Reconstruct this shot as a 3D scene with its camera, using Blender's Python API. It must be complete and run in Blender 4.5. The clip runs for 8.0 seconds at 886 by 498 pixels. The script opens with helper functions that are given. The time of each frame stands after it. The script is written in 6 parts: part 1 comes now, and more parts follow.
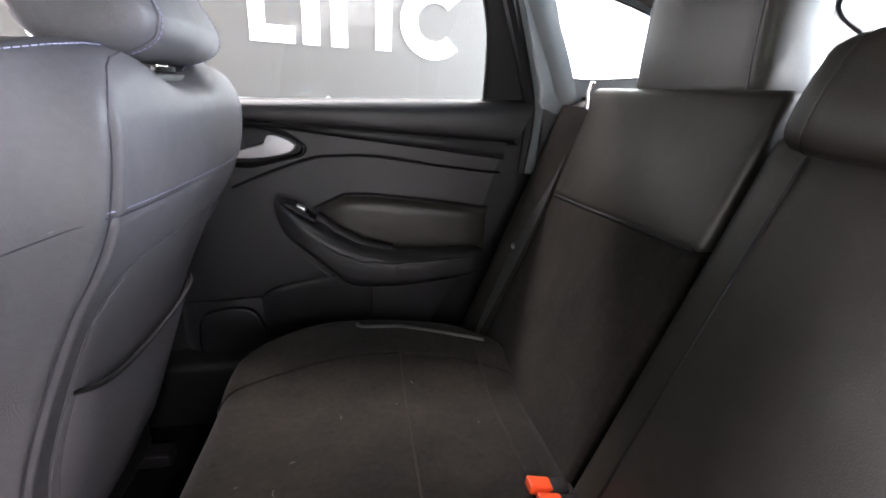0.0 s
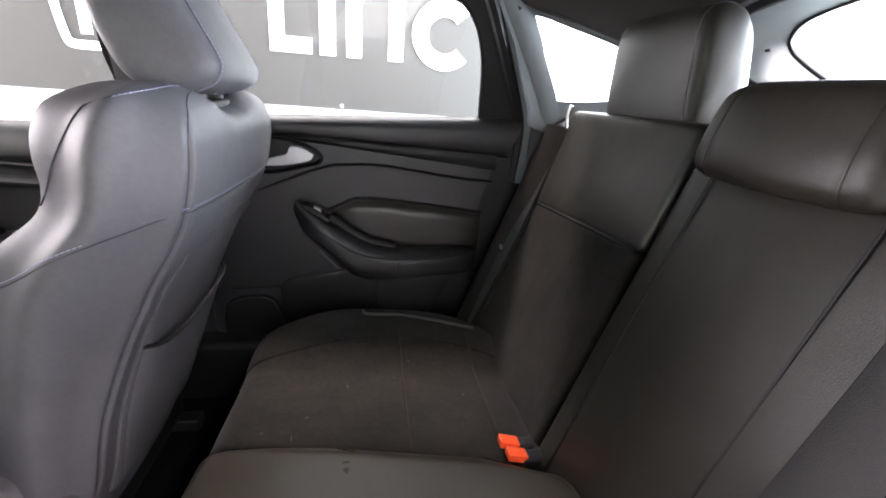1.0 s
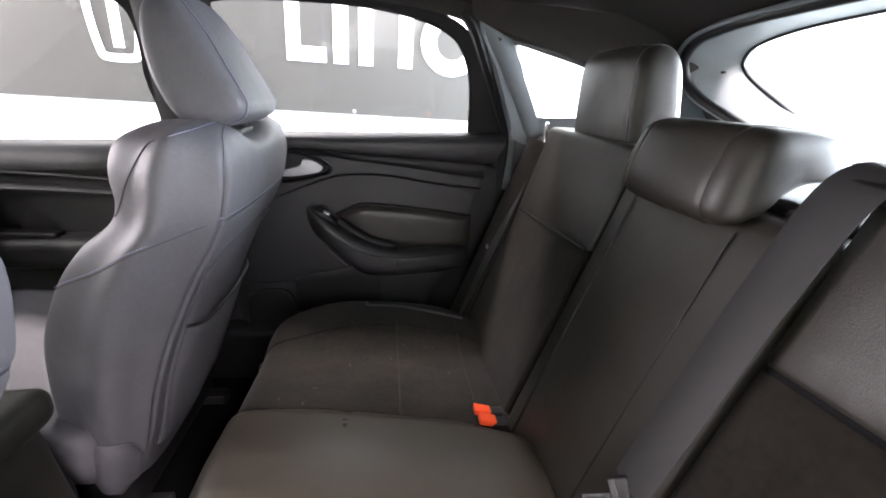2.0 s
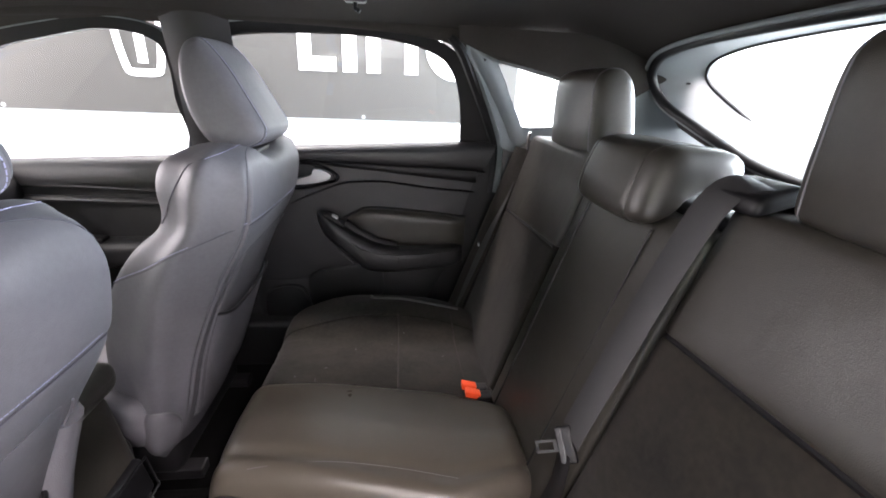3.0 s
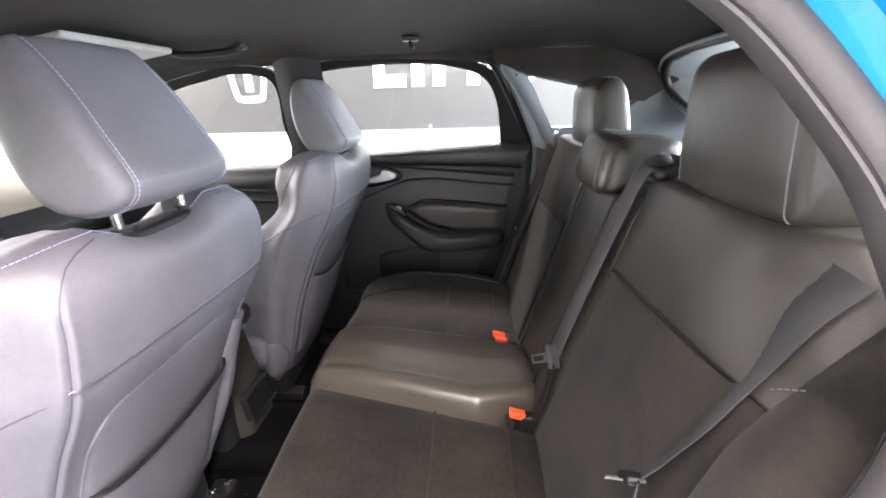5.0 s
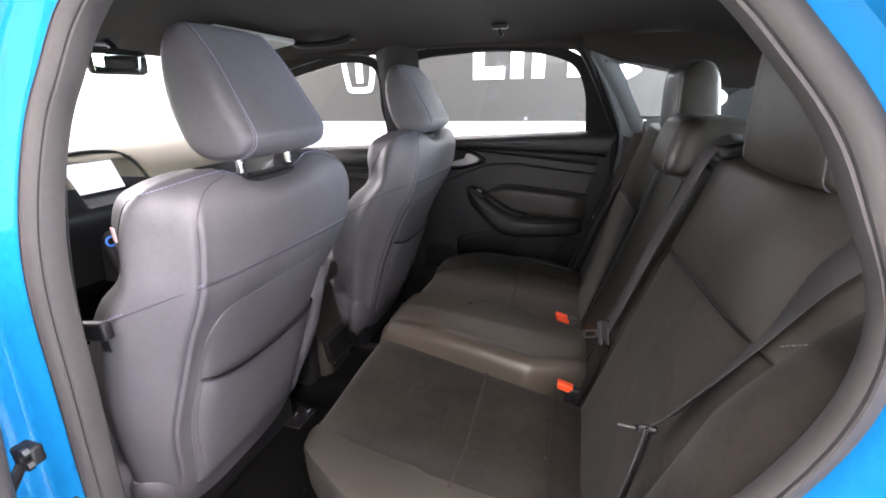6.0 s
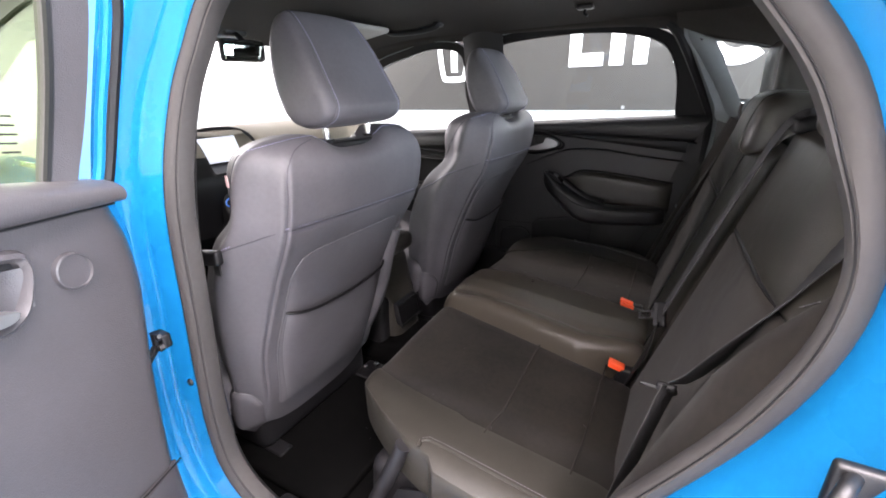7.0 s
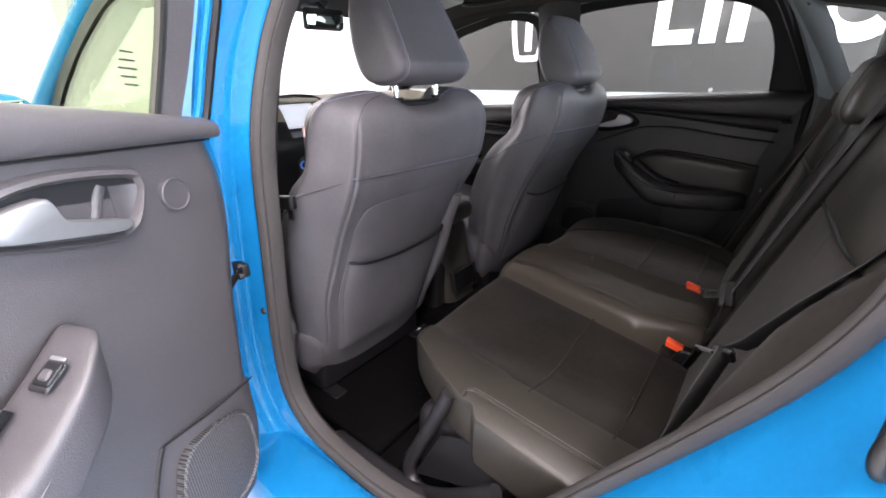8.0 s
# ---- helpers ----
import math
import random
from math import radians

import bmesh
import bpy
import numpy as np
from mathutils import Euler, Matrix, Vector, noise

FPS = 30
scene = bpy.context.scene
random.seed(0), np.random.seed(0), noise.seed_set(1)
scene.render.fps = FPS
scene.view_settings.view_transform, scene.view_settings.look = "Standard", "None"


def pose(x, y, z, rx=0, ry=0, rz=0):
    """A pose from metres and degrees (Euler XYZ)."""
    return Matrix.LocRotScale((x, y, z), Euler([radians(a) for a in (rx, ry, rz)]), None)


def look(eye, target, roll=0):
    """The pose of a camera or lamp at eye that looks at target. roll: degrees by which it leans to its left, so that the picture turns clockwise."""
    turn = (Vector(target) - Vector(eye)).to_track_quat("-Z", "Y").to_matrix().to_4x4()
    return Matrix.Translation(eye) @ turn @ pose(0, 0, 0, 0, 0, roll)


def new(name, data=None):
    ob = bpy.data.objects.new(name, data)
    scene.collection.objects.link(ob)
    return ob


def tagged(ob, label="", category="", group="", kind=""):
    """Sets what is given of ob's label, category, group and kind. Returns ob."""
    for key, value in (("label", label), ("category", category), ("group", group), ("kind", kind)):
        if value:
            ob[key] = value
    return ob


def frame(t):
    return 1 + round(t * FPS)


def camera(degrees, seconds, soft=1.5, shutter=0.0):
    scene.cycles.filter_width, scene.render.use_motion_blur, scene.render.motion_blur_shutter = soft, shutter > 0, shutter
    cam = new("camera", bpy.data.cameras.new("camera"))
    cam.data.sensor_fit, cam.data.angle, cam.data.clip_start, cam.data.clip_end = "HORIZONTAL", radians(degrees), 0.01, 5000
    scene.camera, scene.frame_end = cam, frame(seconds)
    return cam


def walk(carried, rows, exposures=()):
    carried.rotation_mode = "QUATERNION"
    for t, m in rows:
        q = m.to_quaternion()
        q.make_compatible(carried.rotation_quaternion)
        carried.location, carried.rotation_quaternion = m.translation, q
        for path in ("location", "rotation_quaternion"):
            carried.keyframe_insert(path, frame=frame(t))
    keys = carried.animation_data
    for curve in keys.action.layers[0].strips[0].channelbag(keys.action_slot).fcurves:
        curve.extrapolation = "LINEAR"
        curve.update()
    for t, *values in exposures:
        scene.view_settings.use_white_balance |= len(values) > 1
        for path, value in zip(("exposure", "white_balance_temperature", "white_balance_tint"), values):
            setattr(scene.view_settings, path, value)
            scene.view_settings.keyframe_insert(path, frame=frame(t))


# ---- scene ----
cam = camera(92.8, 8.0, soft=1.8)
DAY_WATTS, FRONT_WATTS, STRIP_WATTS, OPEN_DEG = 1900.0, 420.0, 250.0, 66.0
PATH = [
    (0, (0.017, -0.233, 1.031), (0.405, 1.601, 0.333), 3.6),
    (0.5, (0.014, -0.303, 1.049), (0.386, 1.537, 0.359), 4.4),
    (1, (0.021, -0.363, 1.065), (0.369, 1.486, 0.385), 4.5),
    (1.5, (0.037, -0.436, 1.090), (0.353, 1.416, 0.405), 4.4),
    (3, (0.093, -0.635, 1.167), (0.307, 1.226, 0.468), 2.4),
    (3.5, (0.106, -0.720, 1.176), (0.296, 1.147, 0.482), 1.6),
    (4, (0.133, -0.807, 1.189), (0.228, 1.069, 0.503), 0.1),
    (5.3, (0.197, -0.958, 1.187), (-0.029, 0.911, 0.514), -1.4),
    (5.5, (0.213, -0.980, 1.181), (-0.090, 0.879, 0.508), -1.1),
    (6, (0.249, -1.007, 1.156), (-0.300, 0.790, 0.470), -1.0),
    (6.5, (0.300, -1.030, 1.140), (-0.473, 0.678, 0.442), -1.6),
    (7, (0.336, -1.058, 1.127), (-0.588, 0.568, 0.417), -1.4),
    (7.5, (0.350, -1.077, 1.103), (-0.710, 0.453, 0.370), -1.2),
    (8, (0.360, -1.086, 1.084), (-0.786, 0.362, 0.316), -0.7),
]
walk(cam, [(t, look(eye, target, roll)) for t, eye, target, roll in PATH],
     [(0.0, 0.76, 6500, 26), (0.5, 0.76, 6500, 26), (1.0, 0.71, 6500, 26), (1.5, 0.64, 6500, 26), (3.0, 0.68, 6500, 26), (3.5, 0.86, 6500, 26), (4.0, 1.25, 6500, 26), (5.5, 0.68, 6500, 26), (6.0, 0.28, 6500, 26), (7.0, 0.02, 6500, 26), (8.0, -0.4, 6500, 26)])

# ---- world and lights ----
world = bpy.data.worlds.new("world")
scene.world = world
world.use_nodes = True
world.node_tree.nodes["Background"].inputs[0].default_value = (0.95, 0.97, 1.0, 1)
world.node_tree.nodes["Background"].inputs[1].default_value = 1.8


def area_lamp(name, m, sx, sy, watts, colour):
    data = bpy.data.lights.new(name, "AREA")
    data.shape, data.size, data.size_y = "RECTANGLE", sx, sy
    data.energy, data.color = watts, colour
    ob = new(name, data)
    ob.matrix_world = m
    return ob


# daylight from the open roller door behind the camera, and the strip lights of the ceiling
area_lamp("daylight", look((5.9, 0.2, 1.95), (0.3, 0.0, 1.0)), 3.4, 2.6, DAY_WATTS, (0.78, 0.96, 1.0))
# fill from ahead, added so the rear backrests catch light
area_lamp("front_fill_light", look((-6.8, 1.9, 1.75), (0.0, 0.0, 1.0)), 2.4, 2.6, FRONT_WATTS, (1.0, 0.97, 0.94))
# ceiling strips out of view, placed and powered as fill for the cabin
for lx, power in ((-3.6, 0.2), (-2.3, 0.2), (-0.3, 0.9), (1.5, 2.0), (4.8, 1.0)):
    area_lamp("strip_lamp", look((lx, -2.4, 3.55), (lx, -2.4, 0.0)), 0.3, 3.8, STRIP_WATTS * power, (1.0, 0.94, 0.87))

for lx in (-1.6, 0.7):
    area_lamp("strip_lamp", look((lx, 2.2, 3.55), (lx, 2.1, 0.0)), 2.2, 0.5, STRIP_WATTS * 0.48, (1.0, 0.96, 0.88))
for lx in (-5.6, -3.6):
    area_lamp("strip_lamp", look((lx, -4.0, 3.55), (lx, -4.0, 0.0)), 0.3, 1.8, STRIP_WATTS * 0.4, (1.0, 0.96, 0.9))


# ---- materials ----
def node(nt, kind, **values):
    n = nt.nodes.new(kind)
    for key, value in values.items():
        n.inputs[key.replace("_", " ")].default_value = value
    return n


def material(name, colour, rough=0.5, metal=0.0, grain=0.0, grain_scale=400.0, vary=0.15, vary_scale=6.0,
             coat=0.0, sheen=0.0, cells=False, spec=0.5, rough_vary=0.08, folds=0.0):
    """A surface with variation at two scales and a fine relief, at real-world size."""
    mat = bpy.data.materials.new(name)
    mat.use_nodes = True
    nt = mat.node_tree
    bsdf = nt.nodes["Principled BSDF"]
    bsdf.inputs["Metallic"].default_value = metal
    bsdf.inputs["Coat Weight"].default_value = coat
    bsdf.inputs["Coat Roughness"].default_value = 0.05
    bsdf.inputs["Sheen Weight"].default_value = sheen
    bsdf.inputs["Sheen Roughness"].default_value = 0.5
    bsdf.inputs["Specular IOR Level"].default_value = spec
    coord = nt.nodes.new("ShaderNodeTexCoord")
    big = node(nt, "ShaderNodeTexNoise", Scale=vary_scale, Detail=5.0, Roughness=0.6)
    fine = node(nt, "ShaderNodeTexNoise", Scale=vary_scale * 22, Detail=3.0)
    nt.links.new(coord.outputs["Object"], big.inputs["Vector"])
    nt.links.new(coord.outputs["Object"], fine.inputs["Vector"])
    both = nt.nodes.new("ShaderNodeMath")
    both.operation = "MULTIPLY_ADD"
    both.inputs[1].default_value = 0.4
    nt.links.new(fine.outputs["Fac"], both.inputs[0])
    nt.links.new(big.outputs["Fac"], both.inputs[2])
    ramp = nt.nodes.new("ShaderNodeValToRGB")
    ramp.color_ramp.elements[0].position, ramp.color_ramp.elements[1].position = 0.45, 0.95
    ramp.color_ramp.elements[0].color = (*[c * (1 - vary) for c in colour], 1)
    ramp.color_ramp.elements[1].color = (*[min(1, c * (1 + vary)) for c in colour], 1)
    nt.links.new(both.outputs[0], ramp.inputs["Fac"])
    nt.links.new(ramp.outputs["Color"], bsdf.inputs["Base Color"])
    span = nt.nodes.new("ShaderNodeMapRange")
    span.inputs["To Min"].default_value = max(0.02, rough - rough_vary)
    span.inputs["To Max"].default_value = min(1, rough + rough_vary)
    nt.links.new(big.outputs["Fac"], span.inputs["Value"])
    nt.links.new(span.outputs["Result"], bsdf.inputs["Roughness"])
    if grain:
        bump = nt.nodes.new("ShaderNodeBump")
        bump.inputs["Strength"].default_value = grain
        bump.inputs["Distance"].default_value = 0.0006
        if cells:
            tex = node(nt, "ShaderNodeTexVoronoi", Scale=grain_scale)
            nt.links.new(tex.outputs["Distance"], bump.inputs["Height"])
        else:
            tex = node(nt, "ShaderNodeTexNoise", Scale=grain_scale, Detail=4.0)
            nt.links.new(tex.outputs["Fac"], bump.inputs["Height"])
        nt.links.new(coord.outputs["Object"], tex.inputs["Vector"])
        nt.links.new(bump.outputs["Normal"], bsdf.inputs["Normal"])
        if folds:
            # soft creases of a stretched cover
            crease = node(nt, "ShaderNodeTexNoise", Scale=9.0, Detail=2.0, Distortion=0.4)
            nt.links.new(coord.outputs["Object"], crease.inputs["Vector"])
            wide = nt.nodes.new("ShaderNodeBump")
            wide.inputs["Strength"].default_value = folds
            wide.inputs["Distance"].default_value = 0.012
            nt.links.new(crease.outputs["Fac"], wide.inputs["Height"])
            nt.links.new(wide.outputs["Normal"], bump.inputs["Normal"])
    return mat


def glass_material(name, tint, gloss=1.0):
    mat = bpy.data.materials.new(name)
    mat.use_nodes = True
    nt = mat.node_tree
    nt.nodes.remove(nt.nodes["Principled BSDF"])
    clear = node(nt, "ShaderNodeBsdfTransparent", Color=(*tint, 1))
    shine = node(nt, "ShaderNodeBsdfGlossy", Roughness=0.02)
    edge = node(nt, "ShaderNodeLayerWeight", Blend=0.5)
    steep = nt.nodes.new("ShaderNodeMath")
    steep.operation = "POWER"
    steep.inputs[1].default_value = 4.0
    share = nt.nodes.new("ShaderNodeMath")
    share.operation = "MULTIPLY_ADD"
    share.inputs[1].default_value, share.inputs[2].default_value = 0.8 * gloss, 0.03 * gloss
    mix = nt.nodes.new("ShaderNodeMixShader")
    nt.links.new(edge.outputs["Facing"], steep.inputs[0])
    nt.links.new(steep.outputs[0], share.inputs[0])
    nt.links.new(share.outputs[0], mix.inputs[0])
    nt.links.new(clear.outputs[0], mix.inputs[1])
    nt.links.new(shine.outputs[0], mix.inputs[2])
    nt.links.new(mix.outputs[0], nt.nodes["Material Output"].inputs["Surface"])
    return mat


# lightened in colour for the daylight on the front seat backs
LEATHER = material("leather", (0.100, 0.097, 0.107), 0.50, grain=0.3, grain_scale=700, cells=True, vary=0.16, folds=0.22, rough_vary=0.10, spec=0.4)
# rear seat covers, darkened in colour for the shade at the back
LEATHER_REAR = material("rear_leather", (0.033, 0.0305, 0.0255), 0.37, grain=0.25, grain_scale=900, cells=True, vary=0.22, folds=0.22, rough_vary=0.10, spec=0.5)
SUEDE = material("suede", (0.0125, 0.0104, 0.0079), 0.92, grain=0.6, grain_scale=1500, vary=0.85, vary_scale=5, sheen=0.07, spec=0.2, folds=0.35)
BOLSTER = material("bolster_cloth", (0.020, 0.017, 0.014), 0.9, grain=0.6, grain_scale=1500, vary=0.5, vary_scale=6, sheen=0.05, spec=0.2, folds=0.5)
# paler and glossier than the rear leather
PAD_LEATHER = material("middle_pad_leather", (0.056, 0.048, 0.038), 0.28, grain=0.25, grain_scale=900, cells=True, vary=0.08, vary_scale=4, rough_vary=0.03)
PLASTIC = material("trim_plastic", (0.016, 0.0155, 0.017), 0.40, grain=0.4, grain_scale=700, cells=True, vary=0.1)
# lit copy of the trim plastic: the open door's light is in its colour
DOOR_LIT = material("lit_door_plastic", (0.058, 0.053, 0.057), 0.45, grain=0.4, grain_scale=700, cells=True, vary=0.1)
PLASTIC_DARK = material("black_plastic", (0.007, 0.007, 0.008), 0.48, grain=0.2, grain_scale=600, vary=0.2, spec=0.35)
TRIM_GREY = material("grey_trim", (0.165, 0.185, 0.195), 0.55, grain=0.3, grain_scale=700, cells=True, vary=0.06)
RUBBER = material("rubber_seal", (0.041, 0.038, 0.037), 0.7, grain=0.25, grain_scale=300, vary=0.15)
LINER = material("headliner_cloth", (0.036, 0.032, 0.029), 0.95, grain=0.6, grain_scale=900, vary=0.12, vary_scale=4, spec=0.2)
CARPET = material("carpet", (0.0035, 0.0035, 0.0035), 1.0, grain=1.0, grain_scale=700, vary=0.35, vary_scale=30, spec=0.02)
WEBBING = material("belt_webbing", (0.030, 0.030, 0.031), 0.65, grain=0.6, grain_scale=900, vary=0.1)
PAINT = material("blue_paint", (0.0, 0.145, 0.350), 0.28, coat=0.4, vary=0.04, rough_vary=0.03, spec=0.12)
CHROME = material("chrome", (0.75, 0.75, 0.76), 0.18, metal=1.0, vary=0.05)
SATIN = material("satin_metal", (0.46, 0.46, 0.47), 0.42, metal=0.9, vary=0.06)
TAG = material("tag_cloth", (0.55, 0.36, 0.36), 0.8, vary=0.1)
SEAM = material("seam_thread", (0.045, 0.043, 0.055), 0.6, vary=0.1)
PIPING = material("pale_piping", (0.13, 0.13, 0.14), 0.6, vary=0.1)
STITCH_PALE = material("pale_thread", (0.16, 0.155, 0.17), 0.8, vary=0.1)
STITCH = material("stitching", (0.31, 0.31, 0.46), 0.8, vary=0.1)
RED = material("red_plastic", (0.95, 0.10, 0.025), 0.4, vary=0.06)
WALL_WHITE = material("white_wall_paint", (0.82, 0.82, 0.81), 0.8, grain=0.15, grain_scale=120, vary=0.04, vary_scale=1.2)
WALL_GREY = material("grey_banner", (0.040, 0.037, 0.034), 0.55, grain=0.1, grain_scale=60, vary=0.08, vary_scale=1.5)
# grey picked for how much light the unseen wall throws into the cabin
WALL_BOUNCE = material("bounce_wall_paint", (0.62, 0.61, 0.60), 0.7, grain=0.15, grain_scale=120, vary=0.08, vary_scale=1.2)
LETTER = material("white_vinyl", (0.85, 0.85, 0.85), 0.5, vary=0.03)
CONCRETE = material("painted_concrete", (0.38, 0.38, 0.37), 0.45, grain=0.3, grain_scale=80, vary=0.15, vary_scale=1.5)
GLASS = glass_material("window_glass", (0.90, 0.93, 0.92))
GLASS_TINT = glass_material("tinted_glass", (0.86, 0.92, 0.79))
STEEL = material("dark_steel", (0.060, 0.060, 0.062), 0.48, metal=0.9, vary=0.3, vary_scale=40)
# dark dash plastic raised to beige: windscreen glare is put into the colour
DASH_GLARE = material("dash_skin_glare", (0.22, 0.19, 0.145), 0.6, grain=0.5, grain_scale=600, cells=True, vary=0.1)
VISOR = material("visor_cloth", (0.35, 0.34, 0.32), 0.8, grain=0.3, grain_scale=600, vary=0.08)


def lit_material(name, colour, strength):
    mat = material(name, colour, 0.3)
    bsdf = mat.node_tree.nodes["Principled BSDF"]
    bsdf.inputs["Emission Color"].default_value = (*colour, 1)
    bsdf.inputs["Emission Strength"].default_value = strength
    return mat


SCREEN_LIT = lit_material("lit_display", (0.8, 0.85, 0.9), 0.7)
BLUE_LIT = lit_material("blue_light", (0.08, 0.25, 0.9), 0.15)
MIRROR = material("mirror_glass", (0.42, 0.47, 0.45), 0.02, metal=1.0, vary=0.01, rough_vary=0.0)


# ---- building helpers ----
def mesh_bm(verts, faces):
    bm = bmesh.new()
    vs = [bm.verts.new(v) for v in verts]
    for f in faces:
        if len(set(f)) > 2:
            try:
                bm.faces.new([vs[i] for i in f])
            except ValueError:
                pass
    return bm


def join(*meshes):
    verts, faces = [], []
    for v, f in meshes:
        k = len(verts)
        verts += list(v)
        faces += [tuple(i + k for i in q) for q in f]
    return verts, faces


def link(name, vf, mat, smooth=True, fix=True):
    bm = mesh_bm(*vf)
    if fix:
        bmesh.ops.recalc_face_normals(bm, faces=bm.faces[:])
    me = bpy.data.meshes.new(name)
    bm.to_mesh(me)
    bm.free()
    me.materials.append(mat)
    if smooth:
        me.polygons.foreach_set("use_smooth", [True] * len(me.polygons))
        me.set_sharp_from_angle(angle=radians(38))
    return new(name, me)


def thing(name, at, label, category, group="", kind=""):
    """A top-level thing: an Empty at its base, to which its parts are parented."""
    ob = new(name)
    ob.location = at
    ob.empty_display_size = 0.05
    bpy.context.view_layer.update()
    return tagged(ob, label, category, group, kind)


def part(name, vf, mat, parent, label="", smooth=True):
    """One mesh, given in world coordinates, as a part of a thing or of a part."""
    ob = link(name, vf, mat, smooth)
    ob.parent = parent
    if parent.parent is None:
        ob.matrix_parent_inverse = Matrix.Translation(parent.location).inverted()
    if label:
        tagged(ob, label)
    return ob


def setting(name, vf, mat, label, category, smooth=False):
    return tagged(link(name, vf, mat, smooth), label, category, "", "structure")


def spline(keys, t):
    """Catmull-Rom through keys (t, values...), clamped at the ends."""
    if t <= keys[0][0]:
        return keys[0][1:]
    if t >= keys[-1][0]:
        return keys[-1][1:]
    i = max(k for k in range(len(keys) - 1) if keys[k][0] <= t)
    a, b = keys[i], keys[i + 1]
    p, q = keys[max(i - 1, 0)], keys[min(i + 2, len(keys) - 1)]
    h = b[0] - a[0]
    s = (t - a[0]) / h
    out = []
    for k in range(1, len(a)):
        ma = (b[k] - p[k]) / (b[0] - p[0]) * h
        mb = (q[k] - a[k]) / (q[0] - a[0]) * h
        out.append((2 * s ** 3 - 3 * s * s + 1) * a[k] + (s ** 3 - 2 * s * s + s) * ma + (3 * s * s - 2 * s ** 3) * b[k] + (s ** 3 - s * s) * mb)
    return tuple(out)


def smooth_line(points, n=8, closed=False):
    """Points along a rounded line through the given ones."""
    pts = [Vector(p) for p in points]
    out, count = [], len(pts)
    for i in range(count if closed else count - 1):
        if closed:
            p0, p1, p2, p3 = (pts[(i + k) % count] for k in (-1, 0, 1, 2))
        else:
            p0, p1, p2, p3 = pts[max(i - 1, 0)], pts[i], pts[i + 1], pts[min(i + 2, count - 1)]
        for k in range(n):
            s = k / n
            out.append(0.5 * (2 * p1 + (p2 - p0) * s + (2 * p0 - 5 * p1 + 4 * p2 - p3) * s * s + (3 * p1 - p0 - 3 * p2 + p3) * s ** 3))
    if not closed:
        out.append(pts[-1])
    return out


def loft(rings, closed=True, cap=True):
    """A skin over rings of equal count."""
    n = len(rings[0])
    verts = [v for ring in rings for v in ring]
    faces = []
    for i in range(len(rings) - 1):
        for j in range(n if closed else n - 1):
            k = (j + 1) % n
            faces.append((i * n + j, i * n + k, (i + 1) * n + k, (i + 1) * n + j))
    if cap:
        faces.append(tuple(range(n)))
        faces.append(tuple((len(rings) - 1) * n + j for j in range(n)))
    return verts, faces


def tube(path, r, sides=8, closed=False, flat=1.0, up=None):
    """A round (or flattened) bar along a path."""
    path = [Vector(p) for p in path]
    rings, side = [], None
    for i, p in enumerate(path):
        if closed:
            d = path[(i + 1) % len(path)] - path[i - 1]
        else:
            d = path[min(i + 1, len(path) - 1)] - path[max(i - 1, 0)]
        d.normalize()
        if up is not None:
            side = d.cross(Vector(up)).normalized()
        elif side is None:
            side = d.orthogonal().normalized()
        else:
            side = (side - d * side.dot(d)).normalized()
        top = side.cross(d)
        rings.append([p + side * (r * math.cos(2 * math.pi * k / sides)) + top * (r * flat * math.sin(2 * math.pi * k / sides)) for k in range(sides)])
    if closed:
        rings.append(rings[0])
    return loft(rings, True, not closed)


def ribbon(path, width, thick, across):
    """A flat band along a path; across(i) gives the band's sideways direction."""
    path = [Vector(p) for p in path]
    rings = []
    for i, p in enumerate(path):
        d = (path[min(i + 1, len(path) - 1)] - path[max(i - 1, 0)]).normalized()
        a = Vector(across(i / (len(path) - 1)))
        a = (a - d * a.dot(d)).normalized()
        n = d.cross(a)
        h, t = a * width / 2, n * thick / 2
        rings.append([p - h - t * 0.3, p - h * 0.94 - t, p + h * 0.94 - t, p + h - t * 0.3, p + h + t * 0.3, p + h * 0.94 + t, p - h * 0.94 + t, p - h + t * 0.3])
    return loft(rings)


def sheet(f, us, vs, thick):
    """A panel with thickness over f(u, v)."""
    nu, nv = len(us), len(vs)
    top = [[Vector(f(u, v)) for v in vs] for u in us]
    back = []
    for i in range(nu):
        row = []
        for j in range(nv):
            du = top[min(i + 1, nu - 1)][j] - top[max(i - 1, 0)][j]
            dv = top[i][min(j + 1, nv - 1)] - top[i][max(j - 1, 0)]
            n = du.cross(dv)
            n = n.normalized() if n.length > 1e-12 else Vector((0, 0, 1))
            row.append(top[i][j] - n * thick)
        back.append(row)
    verts = [v for r in top for v in r] + [v for r in back for v in r]
    o, faces = nu * nv, []
    for i in range(nu - 1):
        for j in range(nv - 1):
            a, b, c, d = i * nv + j, (i + 1) * nv + j, (i + 1) * nv + j + 1, i * nv + j + 1
            faces += [(a, b, c, d), (o + d, o + c, o + b, o + a)]
    edge = [i * nv for i in range(nu)] + [(nu - 1) * nv + j for j in range(1, nv)] + [i * nv + nv - 1 for i in range(nu - 2, -1, -1)] + [j for j in range(nv - 2, 0, -1)]
    for k in range(len(edge)):
        a, b = edge[k], edge[(k + 1) % len(edge)]
        faces.append((b, a, o + a, o + b))
    return verts, faces


def steps(a, b, n):
    return [a + (b - a) * i / n for i in range(n + 1)]


